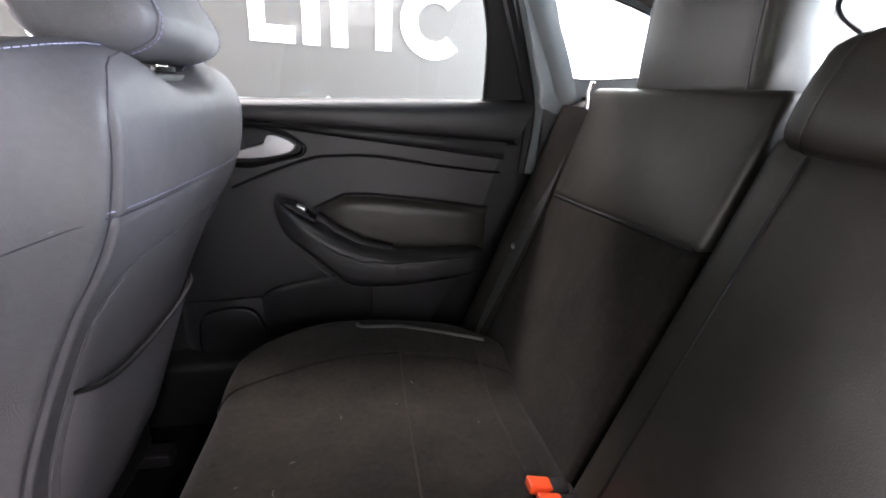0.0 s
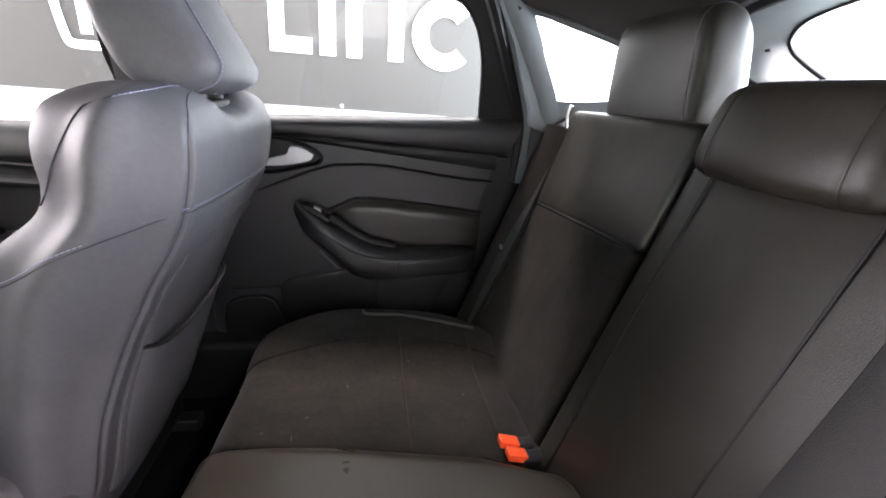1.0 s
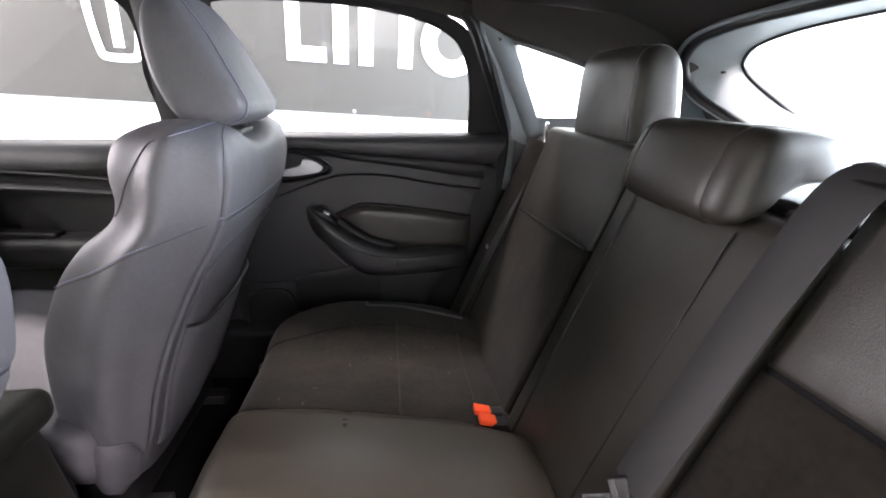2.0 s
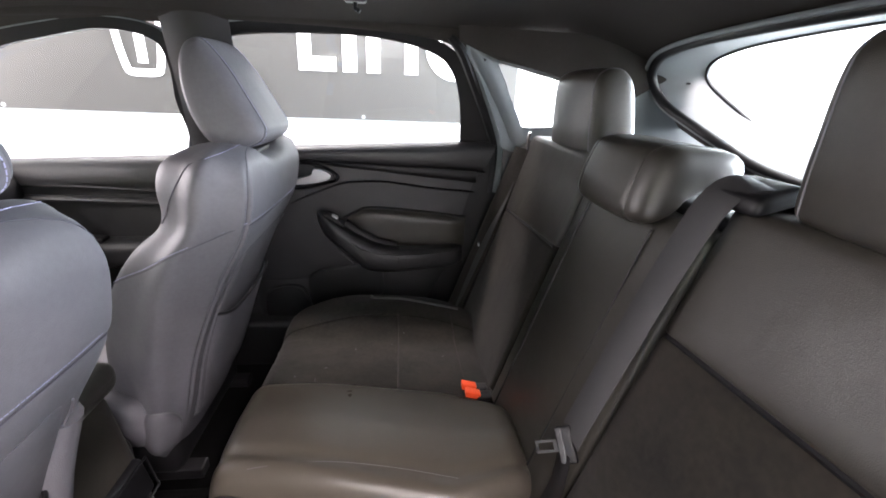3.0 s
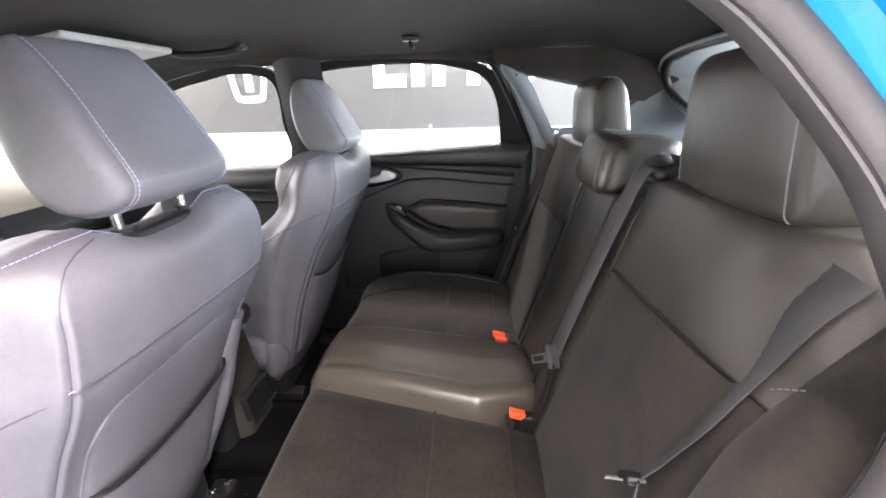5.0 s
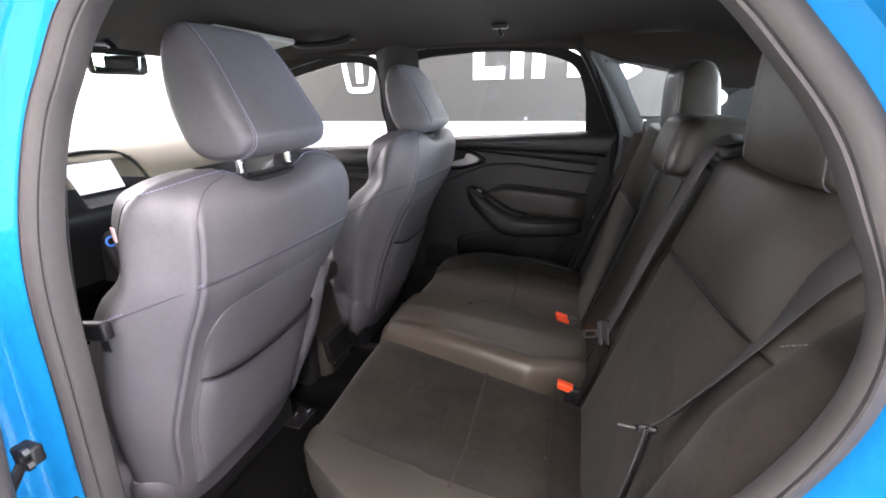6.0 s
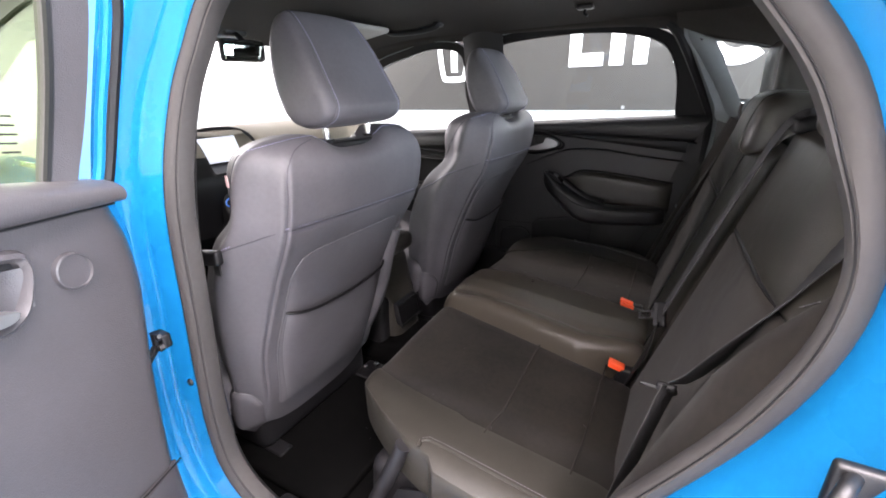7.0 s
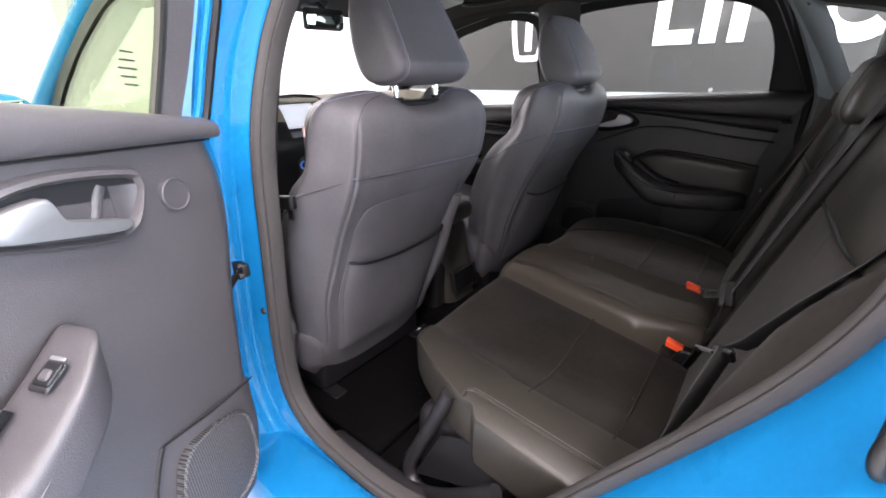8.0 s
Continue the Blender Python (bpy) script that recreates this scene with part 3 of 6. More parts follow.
part("skin", sheet(lambda u, v: (1.09 + 0.08 * math.sin(v * 2), -0.66 + 1.32 * u, 1.02 - 0.7 * v), steps(0, 1, 8), steps(0, 1, 8), 0.004), PAINT, gate, "glossy bright blue skin")


# ---- front seats ----
SEAT = [  # height, back x, back half width, widest half width, x of widest, front x
    (0.335, -0.466, 0.150, 0.195, -0.49, -0.53),
    (0.36, -0.456, 0.168, 0.218, -0.485, -0.54),
    (0.40, -0.440, 0.182, 0.230, -0.48, -0.55),
    (0.48, -0.412, 0.192, 0.235, -0.465, -0.57),
    (0.60, -0.376, 0.206, 0.252, -0.44, -0.56),
    (0.70, -0.340, 0.200, 0.262, -0.415, -0.54),
    (0.80, -0.292, 0.203, 0.266, -0.385, -0.495),
    (0.86, -0.256, 0.206, 0.264, -0.355, -0.450),
    (0.90, -0.237, 0.208, 0.258, -0.325, -0.404),
    (0.93, -0.229, 0.208, 0.254, -0.312, -0.392),
    (0.97, -0.222, 0.206, 0.250, -0.306, -0.396),
    (1.00, -0.222, 0.203, 0.245, -0.300, -0.393),
    (1.03, -0.229, 0.192, 0.235, -0.292, -0.380),
    (1.048, -0.242, 0.172, 0.214, -0.285, -0.355),
    (1.058, -0.256, 0.140, 0.180, -0.285, -0.335),
    (1.066, -0.276, 0.080, 0.100, -0.290, -0.312)]


def seat_ring(z):
    xb, wb, ws, xm, xf = spline(SEAT, z)
    half = [(0, xb + 0.006), (wb * 0.55, xb + 0.005), (wb - 0.024, xb + 0.001), (wb, xb - 0.005), (wb + 0.45 * (ws - wb), xb - 0.45 * (xb - xm)), (ws, xm),
            (ws * 0.91, xm - (xm - xf) * 0.42), (ws * 0.76, xf), (ws * 0.4, xf + 0.03), (0, xf + 0.034)]
    return half + [(-u, x) for u, x in reversed(half[1:-1])]


def seat_point(j, z, c, off=0.0):
    """A point of the seat back's skin: j counts round it from the middle of the back."""
    ring = seat_ring(z)
    n = len(ring)
    j %= n
    i, s = int(j), j - int(j)
    q = [Vector((ring[(i + k) % n][1], ring[(i + k) % n][0], 0)) for k in (-1, 0, 1, 2)]
    p = 0.5 * (2 * q[1] + (q[2] - q[0]) * s + (2 * q[0] - 5 * q[1] + 4 * q[2] - q[3]) * s * s + (3 * q[1] - q[0] - 3 * q[2] + q[3]) * s ** 3)
    d = 0.5 * ((q[2] - q[0]) + 2 * (2 * q[0] - 5 * q[1] + 4 * q[2] - q[3]) * s + 3 * (3 * q[1] - q[0] - 3 * q[2] + q[3]) * s * s)
    nrm = Vector((d.y, -d.x, 0))
    nrm = nrm.normalized() if nrm.length > 1e-9 else Vector((1, 0, 0))
    if nrm.dot(p - Vector(((ring[0][1] + ring[9][1]) / 2, 0, 0))) < 0:
        nrm = -nrm
    p = p + nrm * off
    top = max(0.0, (z - 1.0) / 0.062)
    return Vector((p.x, c + p.y, z - top * (0.006 + 0.032 * math.exp(-(p.y / 0.085) ** 4))))


def front_seat(c, dx, label):
    seat = thing("front_seat", (-0.55, c, 0.26), label, "car seat", "front seats")
    levels = [0.335, 0.342, 0.36, 0.375, 0.39] + steps(0.40, 0.98, 40) + [0.99, 1.0, 1.01, 1.02, 1.03, 1.038, 1.044, 1.050, 1.055, 1.059, 1.063, 1.066]
    cross = lambda u: 0.896 - 0.03 * u + (0.008 if c > 0 else 0.0)

    def crease(j, z):
        """The pads swell a little on both sides of the sewn seams."""
        j = j if j <= 9 else j - 18
        a = abs(abs(j) - 3)
        up = min(1.0, max(0.0, (z - 0.44) / 0.06)) * min(1.0, max(0.0, (1.02 - z) / 0.04))
        d = up * (0.0030 * math.exp(-(a / 0.55) ** 2) - 0.0052 * math.exp(-(a / 0.13) ** 2))
        if abs(j) < 3:
            d -= 0.0022 * math.exp(-((z - cross(0.208 * j / 3)) / 0.0045) ** 2)
        return d
    levels = sorted(levels + steps(0.874, 0.921, 16))
    rings = [[seat_point(j * 18 / 216, z, c, crease(j * 18 / 216, z)) for j in range(216)] for z in levels]
    back = part("backrest", loft(rings), LEATHER, seat, "grey leather seat back with lilac stitching")
    # seams: upright ones that turn in at the shoulders, one across, and down the sides
    for s in (1, -1):
        path = [seat_point(3 * s, z, c, -0.0015) for z in steps(0.46, 0.99, 40)] + [seat_point(s * j, z, c, 0.0005) for j, z in ((2.9, 1.010), (2.7, 1.026), (2.45, 1.038), (2.1, 1.047), (1.7, 1.054))]
        part("seam", tube(path, 0.0009, 6), SEAM, back)
        z0 = cross(s * 0.208)
        path = [seat_point(s * (3 + 4.0 * t), z0 - 0.125 * t ** 1.7, c, 0.0005) for t in steps(0, 1, 36)]
        part("seam", tube(path, 0.0009, 6), SEAM, back)
        stitches([p + Vector((0, 0, 0.0045)) for p in path], STITCH, back)
        path = [seat_point(s * (6.7 - 1.0 * t), z, c, 0.0005) for t, z in zip(steps(0, 1, 20), steps(0.915, 1.032, 20))]
        path += [seat_point(s * j, z, c, 0.0005) for j, z in ((5.1, 1.043), (4.4, 1.051), (3.5, 1.057), (2.4, 1.061), (1.4, 1.063))]
        part("seam", tube(path, 0.0009, 6), SEAM, back)
        stitches([p + Vector((0.004, 0, 0.001)) for p in path], STITCH, back)
    path = [seat_point(j, cross((seat_point(j, 0.88, c) - Vector((0, c, 0))).y), c, 0.0005) for j in steps(-3, 3, 30)]
    part("seam", tube(path, 0.0009, 6), SEAM, back)
    stitches([p + Vector((0.0005, 0, 0.005)) for p in path], STITCH, back)
    # back panel and map pocket
    jj = steps(-1.9, 1.9, 40)
    top = lambda j: 0.838 - 0.06 * (abs(j) / 1.9) ** 8
    part("back_panel", sheet(lambda j, v: seat_point(j, 0.42 + v * (top(j) - 0.42), c, 0.008 * (1 - abs(j / 1.9) ** 10) * (1 - v ** 12) + 0.001), jj, steps(0, 1, 24), 0.004), LEATHER, back, "grey leather back panel")
    part("map_pocket", sheet(lambda j, v: seat_point(j, 0.43 + v * (0.262 - 0.018 * math.cos(j)), c, 0.002 + (0.010 + 0.012 * v) * (1 - abs(j / 1.8) ** 6)), steps(-1.8, 1.8, 24), steps(0, 1, 12), 0.004), LEATHER, back, "grey leather map pocket")
    part("pocket_edge", tube([seat_point(j, 0.693 - 0.018 * math.cos(j), c, 0.003 + 0.021 * (1 - abs(j / 1.8) ** 6)) for j in steps(-1.8, 1.8, 24)], 0.0035, 8), PLASTIC_DARK, back, "black elastic pocket hem")
    for s in (1, -1):
        part("panel_piping", tube([seat_point(s * 1.9, z, c, 0.004) for z in steps(0.43, 0.79, 16)] + [seat_point(s * (1.9 - 0.28 * t), 0.79 + 0.042 * t ** 0.6, c, 0.006) for t in steps(0.2, 1, 6)], 0.0014, 6), LEATHER, back)
    # headrest bezel, posts, headrest, a little inboard of the seat's middle
    h = c * 0.965
    part("headrest_tray", rbox(0.022, 0.105, 0.008, 0.007, 6, lambda v: Vector((-0.276 + v.x, h + v.y, 1.026 + v.z))), PLASTIC_DARK, back, "black plastic headrest bezel")
    prof = [(-0.305, 1.262), (-0.285, 1.242), (-0.259, 1.206), (-0.232, 1.158), (-0.208, 1.114), (-0.204, 1.098), (-0.212, 1.080), (-0.240, 1.066), (-0.280, 1.063), (-0.312, 1.078),
            (-0.338, 1.125), (-0.350, 1.175), (-0.350, 1.222), (-0.338, 1.254), (-0.320, 1.264)]
    head, seams, rows = pillow([(x, z - (0.020 if c > 0 else 0.0)) for x, z in prof], h, 0.113, 0.80, LEATHER, seat, "grey leather headrest with lilac stitching", 0.0, 0.10, -0.012)
    for line, row in zip(seams, rows):
        part("piping", tube(line, 0.0016, 6, True), LEATHER, head)
        stitches(row + row[:1], STITCH, head, 0.0005)
    for s in (1, -1):
        part("headrest_post", tube([(-0.276, h + s * 0.064, 1.00), (-0.277, h + s * 0.064, 1.05), (-0.280, h + s * 0.064, 1.10)], 0.0065, 12), CHROME, seat, "chrome post")
        part("post_guide", tube([(-0.276, h + s * 0.064, 1.020), (-0.276, h + s * 0.064, 1.040)], 0.014, 14), PLASTIC_DARK, seat)
    # soft fold along the inner edge of the driver's back panel
    if c < 0:
        part("panel_roll", tube([seat_point(2.25 + 0.15 * t, 0.79 - 0.37 * t, c, -0.022 + 0.020 * math.sin(math.pi * min(1, 0.1 + t))) for t in steps(0, 1, 16)], 0.028, 14), LEATHER, back, "rounded leather fold")
    # cushion, base, recliner covers
    part("cushion", rbox(0.25, 0.255, 0.075, 0.06, 8, lambda v: Vector((-0.72 + v.x, c + v.y, 0.455 + v.z - 0.12 * v.x + 0.05 * (v.y / 0.25) ** 4))), LEATHER, seat, "grey leather seat cushion")
    part("seat_base", rbox(0.22, 0.20, 0.06, 0.03, 4, lambda v: Vector((-0.68 + v.x, c + v.y, 0.335 + v.z))), PLASTIC_DARK, seat, "black plastic seat base")
    for s in (1, -1):
        part("seat_rail", box(-0.95, -0.42, c + s * 0.17 - 0.02, c + s * 0.17 + 0.02, 0.255, 0.285, 0.005), PLASTIC_DARK, seat, "black seat rail", False)
        # soft skirt over the recliner, with a sewn upper edge
        crest = lambda u: 0.070 + 0.062 * math.sin(math.pi * u) ** 0.8
        skirt = lambda u, v: seat_point(s * (3.35 + 3.3 * u), 0.368 + v * crest(u), c, 0.001 + 0.011 * (1 - abs(2 * u - 1) ** 6) * (1 - abs(2 * v - 1) ** 6))
        part("recliner_cover", sheet(skirt, steps(0, 1, 28), steps(0, 1, 18), 0.003 * s), LEATHER, seat, "grey leather skirt over the recliner")
        part("cover_rim", tube([skirt(u, 0.985) for u in steps(0.04, 0.96, 26)], 0.0014, 6), PIPING, seat)
    if c < 0:
        part("tag_label", rbox(0.005, 0.0013, 0.010, 0.0011, 3, lambda v: Vector((-0.317 + v.x, -0.628 + v.y - 0.35 * v.x, 0.991 + v.z))), TAG, back, "small pale pink tag sewn into the side seam")
    seat.location.x += dx
    return seat


front_seat(-0.378, 0.0, "grey leather driver's sports seat with lilac stitching and map pocket")
front_seat(0.378, 0.042, "grey leather passenger's sports seat with lilac stitching, set further back")


# ---- rear bench ----
def bench_top(x, y):
    """Height of the bench's upper side."""
    out = max(0.0, abs(y) - 0.40) / 0.2
    return 0.520 - 0.05 * (x - 0.05) + 0.026 * math.sin(min(1.25, out * 1.1) * math.pi / 2) - 0.10 * max(0.0, out - 0.75) ** 2 - 0.012 * math.exp(-((abs(y) - 0.38) / 0.12) ** 2)


bench = thing("rear_bench", (0.05, 0, 0.26), "black suede and leather rear bench cushion", "car seat")


def bench_pad(y0f, y0r, y1f, y1r, lift=0.0, roll=0.0):
    h = 0.085

    def shape(v):
        s = (v.x / 0.28 + 1) / 2
        a, b = y0f + (y0r - y0f) * s, y1f + (y1r - y1f) * s
        x = 0.055 + v.x
        if roll:
            a, b = a + 0.55 * max(0.0, x - 0.19), b - 0.2 * max(0.0, x - 0.19)
        y = (a + b) / 2 + v.y * (b - a)
        # rounded front outer corners
        lim = 0.605 + 0.035 * s
        if x < 0.05 and abs(y) > 0.36:
            new_lim = 0.452 + 0.150 * math.sqrt(max(0.02, 1 - ((0.05 - x) / 0.275) ** 2))
            if y < 0:
                y = -(0.36 + (abs(y) - 0.36) * (min(lim, new_lim) - 0.36) / (lim - 0.36))
        if y > 0.36:
            new_lim = spline([(-0.23, 0.47), (-0.19, 0.515), (-0.13, 0.57), (-0.06, 0.62), (0.02, 0.645), (0.10, 0.642), (0.20, 0.600), (0.28, 0.545), (0.34, 0.50)], x)[0]
            y = 0.36 + (y - 0.36) * (new_lim - 0.36) / (lim - 0.36)
        out = max(0.0, abs(y) - 0.42) / 0.2
        if x < 0.05:
            x += (0.08 if y > 0 else 0.13) * out ** (2 if y > 0 else 1.5) * (0.05 - x) / 0.28
        if v.z < 0:
            x += 0.04 * (1 - s) * (-v.z / h)
            y -= (0.06 * out) * (-v.z / h) * (1 if y > 0 else -1)
        if roll and v.z > 0:
            # a crowned pad whose long edges roll down to the cushion
            e = min(1.0, (0.5 - abs(v.y)) * (b - a) / 0.040)
            lift_here = lift * math.sqrt(max(0.0, 1 - (1 - e) ** 2)) - 0.03 * max(0.0, v.y) * lift / 0.05 + roll * 0.5 * math.cos(2.2 * (v.y - 0.12))
            lift_here -= roll * 0.5 * math.exp(-((v.y + 0.30) / 0.05) ** 2) + 0.022 * max(0.0, (0.0 - x) / 0.2) ** 2
        else:
            lift_here = lift
        return (x, y, bench_top(x, y) + lift_here + (v.z - h) * (1.0 if v.z > 0 else 1.1))
    return rbox(0.28, 0.5, h, 0.040, 40 if roll else 16, lambda v: shape(v))


part("suede_pad", bench_pad(0.172, 0.102, 0.485, 0.535, -0.002), SUEDE, bench, "black suede seat pad")
part("leather_pad", bench_pad(-0.088, -0.205, 0.186, 0.118, 0.052, 0.010), PAD_LEATHER, bench, "black leather middle pad")
part("suede_pad", bench_pad(-0.485, -0.535, -0.075, -0.192, -0.002), SUEDE, bench, "black suede seat pad")
part("side_bolster", bench_pad(0.452, 0.500, 0.605, 0.640, 0.001), SUEDE, bench, "black suede side bolster")
part("side_bolster", bench_pad(-0.605, -0.640, -0.452, -0.500, 0.001), LEATHER_REAR, bench, "black leather side bolster")
seam = smooth_line([(-0.154, -0.081, 0), (-0.07, -0.078, 0), (0.009, -0.082, 0), (0.10, -0.096, 0), (0.196, -0.118, 0)], 6)
stitches([Vector((p.x, p.y, bench_top(p.x, p.y) + 0.0518 - 0.022 * max(0.0, -p.x / 0.2) ** 2)) for p in seam], STITCH_PALE, bench, 0.0006)
part("plinth", rbox(0.24, 0.57, 0.09, 0.03, 6, lambda v: Vector((0.10 + v.x + 0.10 * v.z, v.y, 0.335 + v.z))), PLASTIC, bench, "dark plastic plinth under the cushion")
for s in (1, -1):
    path = [Vector((x, s * (0.572 + 0.06 * max(0, x - 0.05)), 0)) for x in steps(0.02, 0.28, 24)]
    path = [Vector((0.012, s * 0.592, 0)), Vector((0.010, s * 0.580, 0))] + path
    if s > 0:
        path = [p - Vector((0, max(0.0, p.x - 0.10) * 0.35, 0)) for p in path]
    path = [Vector((p.x, p.y, bench_top(p.x, p.y) + 0.003)) for p in path]
    part("piping", tube(path, 0.0035, 6), LEATHER_REAR, bench)
    stitches([p + Vector((0, -s * 0.005, 0.001)) for p in path], STITCH_PALE, bench, 0.0006)
    path = [Vector((0.095, y, bench_top(0.095, y) + 0.0)) for y in steps(s * 0.13, s * 0.50, 16)]
    part("seam", tube(path, 0.0022, 6), BOLSTER, bench)
    path = [Vector((0.255, y, bench_top(0.255, y) - 0.0)) for y in steps(s * 0.15, s * 0.51, 16)]
    part("seam", tube(path, 0.0022, 6), BOLSTER, bench)

# ---- rear backrests ----
def lean(z):
    return 0.43 + 0.31 * (z - 0.87)


def recede(y, z):
    """How far the near backrest rounds off backwards at its outer shoulder."""
    if y > -0.45:
        return 0.0
    return 0.07 * min(1.2, (-y - 0.45) / 0.16) ** 2 * min(1.3, max(0.0, (z - 0.84) / 0.16)) ** 1.5


def back_block(y0, y1, z0, z1, thick, r, crown=0.0, narrow=0.0):
    def shape(v):
        z = (z0 + z1) / 2 + v.z
        k = (z - 0.5) / 0.55
        y = (y0 + y1) / 2 + v.y * (1 - narrow * k)
        bulge = crown * (1 - (v.y / ((y1 - y0) / 2)) ** 2) * (1 - (v.z / ((z1 - z0) / 2)) ** 2) if v.x < 0 else 0
        return (lean(z) + thick + v.x - bulge, y, z)
    return rbox(thick, (y1 - y0) / 2, (z1 - z0) / 2, r, 10, shape)


def rear_back(s, label):
    y0, y1 = 0.186, 0.615
    back = thing("rear_seat_section", (0.45, s * 0.39, 0.42), label, "car seat", "rear backrests")
    lo, hi = (y0, y1) if s > 0 else (-y1, -y0)
    split = lambda y: 0.862 - 0.055 * (y - 0.17) if s > 0 else 0.884 + 0.055 * (-y - 0.20)
    level = lambda y, z: z + (split(y) - 0.869) * max(0.0, 1 - abs(z - 0.869) / 0.17)
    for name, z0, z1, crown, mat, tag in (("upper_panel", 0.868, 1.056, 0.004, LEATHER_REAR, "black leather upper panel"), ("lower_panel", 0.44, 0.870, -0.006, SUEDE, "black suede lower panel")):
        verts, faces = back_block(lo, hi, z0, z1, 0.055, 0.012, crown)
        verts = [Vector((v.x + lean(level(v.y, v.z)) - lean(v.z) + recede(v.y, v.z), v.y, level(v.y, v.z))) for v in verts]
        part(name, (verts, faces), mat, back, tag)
    part("top_piping", tube([Vector((lean(1.05) + 0.006 + recede(y, 1.05), y, 1.049)) for y in steps(lo + 0.02, hi - 0.02, 12)], 0.003, 6), PLASTIC_DARK, back)
    part("cross_seam", tube([Vector((lean(split(y)) + 0.004 + recede(y, split(y)), y, split(y))) for y in steps(lo + 0.01, hi - 0.01, 12)], 0.004, 6), PLASTIC_DARK, back)
    c = s * 0.375
    dx, dz = (0.0, 0.0) if s > 0 else (-0.008, 0.010)
    prof = [(0.500, 1.046), (0.492, 1.075), (0.489, 1.125), (0.488, 1.185), (0.494, 1.210), (0.512, 1.224), (0.540, 1.226), (0.562, 1.212), (0.576, 1.180), (0.588, 1.110), (0.592, 1.070), (0.582, 1.046), (0.545, 1.040)]
    head, seams, rows = pillow([(x, z + dz) for x, z in prof], c, 0.127, 0.87, LEATHER_REAR, back, "black leather headrest with pale piping", dx, 0.04, 0.012)
    for line in seams:
        part("piping", tube(line, 0.0012, 6, True), PIPING, head, "pale grey piping")
    for e in (1, -1):
        part("headrest_post", tube([(0.545, c + e * 0.06, 1.0), (0.545, c + e * 0.06, 1.09)], 0.006, 10), CHROME, back, "chrome post")
    # outer bolster between backrest and door
    part("side_bolster", sheet(lambda u, v: (lean(0.46 + 0.55 * v) + 0.03 + 0.06 * u ** 2 - 0.035 * math.sin(math.pi * u) - 0.02 * (1 - v) + recede(s * 0.605, 0.46 + 0.55 * v), s * (0.605 + (0.115 if s > 0 else 0.088) * u), 0.46 + 0.55 * v), steps(0, 1, 10), steps(0, 1, 20), 0.03 * s), BOLSTER, back, "black fabric side bolster")
    if s < 0:
        # care label and sewn seam down the bolster
        stitches([(0.4545, -0.575, 0.918), (0.4575, -0.587, 0.928), (0.4615, -0.611, 0.945)], PIPING, back, 0.0007, 0.005, 0.003)
        seam = [Vector((lean(0.46 + 0.55 * v) + 0.028 + 0.06 * u ** 2 - 0.035 * math.sin(math.pi * u) - 0.02 * (1 - v) + recede(s * 0.605, 0.46 + 0.55 * v), s * (0.605 + 0.088 * u), 0.46 + 0.55 * v)) for u, v in ((0.30 + 0.10 * t, 0.50 + 0.37 * t) for t in steps(0, 1, 24))]
        part("seam", tube(seam, 0.0016, 6), PLASTIC_DARK, back)
        stitches(shift_path(seam, (-0.002, -0.003, 0)), STITCH_PALE, back, 0.0006)
    path = [Vector((lean(z) + 0.012 - 0.02 * (1 - (z - 0.46) / 0.55), s * 0.665, z)) for z in steps(0.56, 0.90, 20)]
    part("bolster_seam", tube(path, 0.003, 6), LEATHER_REAR, back)
    stitches([p + Vector((0, s * 0.006, 0)) for p in path], STITCH_PALE, back, 0.0006)
    return back


rear_back(1, "black leather and suede rear backrest with square headrest")
rear_back(-1, "black leather and suede rear backrest behind a slack belt")
middle = thing("middle_seat", (0.45, 0, 0.42), "narrow black leather middle backrest with low saddle headrest", "car seat", "rear backrests")
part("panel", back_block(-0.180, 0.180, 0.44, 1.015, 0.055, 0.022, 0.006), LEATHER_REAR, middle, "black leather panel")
for e in (0.125, -0.080):
    part("seam", tube([Vector((lean(z) - 0.0038, e, z)) for z in steps(0.47, 0.99, 16)], 0.002, 6), PLASTIC_DARK, middle)
prof = [(0.438, 0.994), (0.424, 1.005), (0.424, 1.030), (0.431, 1.060), (0.443, 1.092), (0.458, 1.104), (0.480, 1.109), (0.530, 1.107), (0.568, 1.101), (0.582, 1.088), (0.584, 1.066), (0.566, 1.054), (0.520, 1.047),
        (0.482, 1.025), (0.462, 1.002)]
head, seams, rows = pillow(prof, 0.026, 0.118, 0.68, LEATHER_REAR, middle, "low black leather saddle headrest", 0.0, 0.03, 0.01)
for line in seams:
    part("piping", tube(line, 0.0012, 6, True), LEATHER_REAR, head)
part("top_cap", rbox(0.05, 0.17, 0.012, 0.01, 4, lambda v: Vector((0.55 + v.x, v.y, 1.02 + v.z))), PLASTIC_DARK, middle)


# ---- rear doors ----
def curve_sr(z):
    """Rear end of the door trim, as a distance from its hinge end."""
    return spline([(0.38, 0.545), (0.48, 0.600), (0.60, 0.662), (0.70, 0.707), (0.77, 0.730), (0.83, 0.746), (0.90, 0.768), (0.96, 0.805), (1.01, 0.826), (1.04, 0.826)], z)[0]


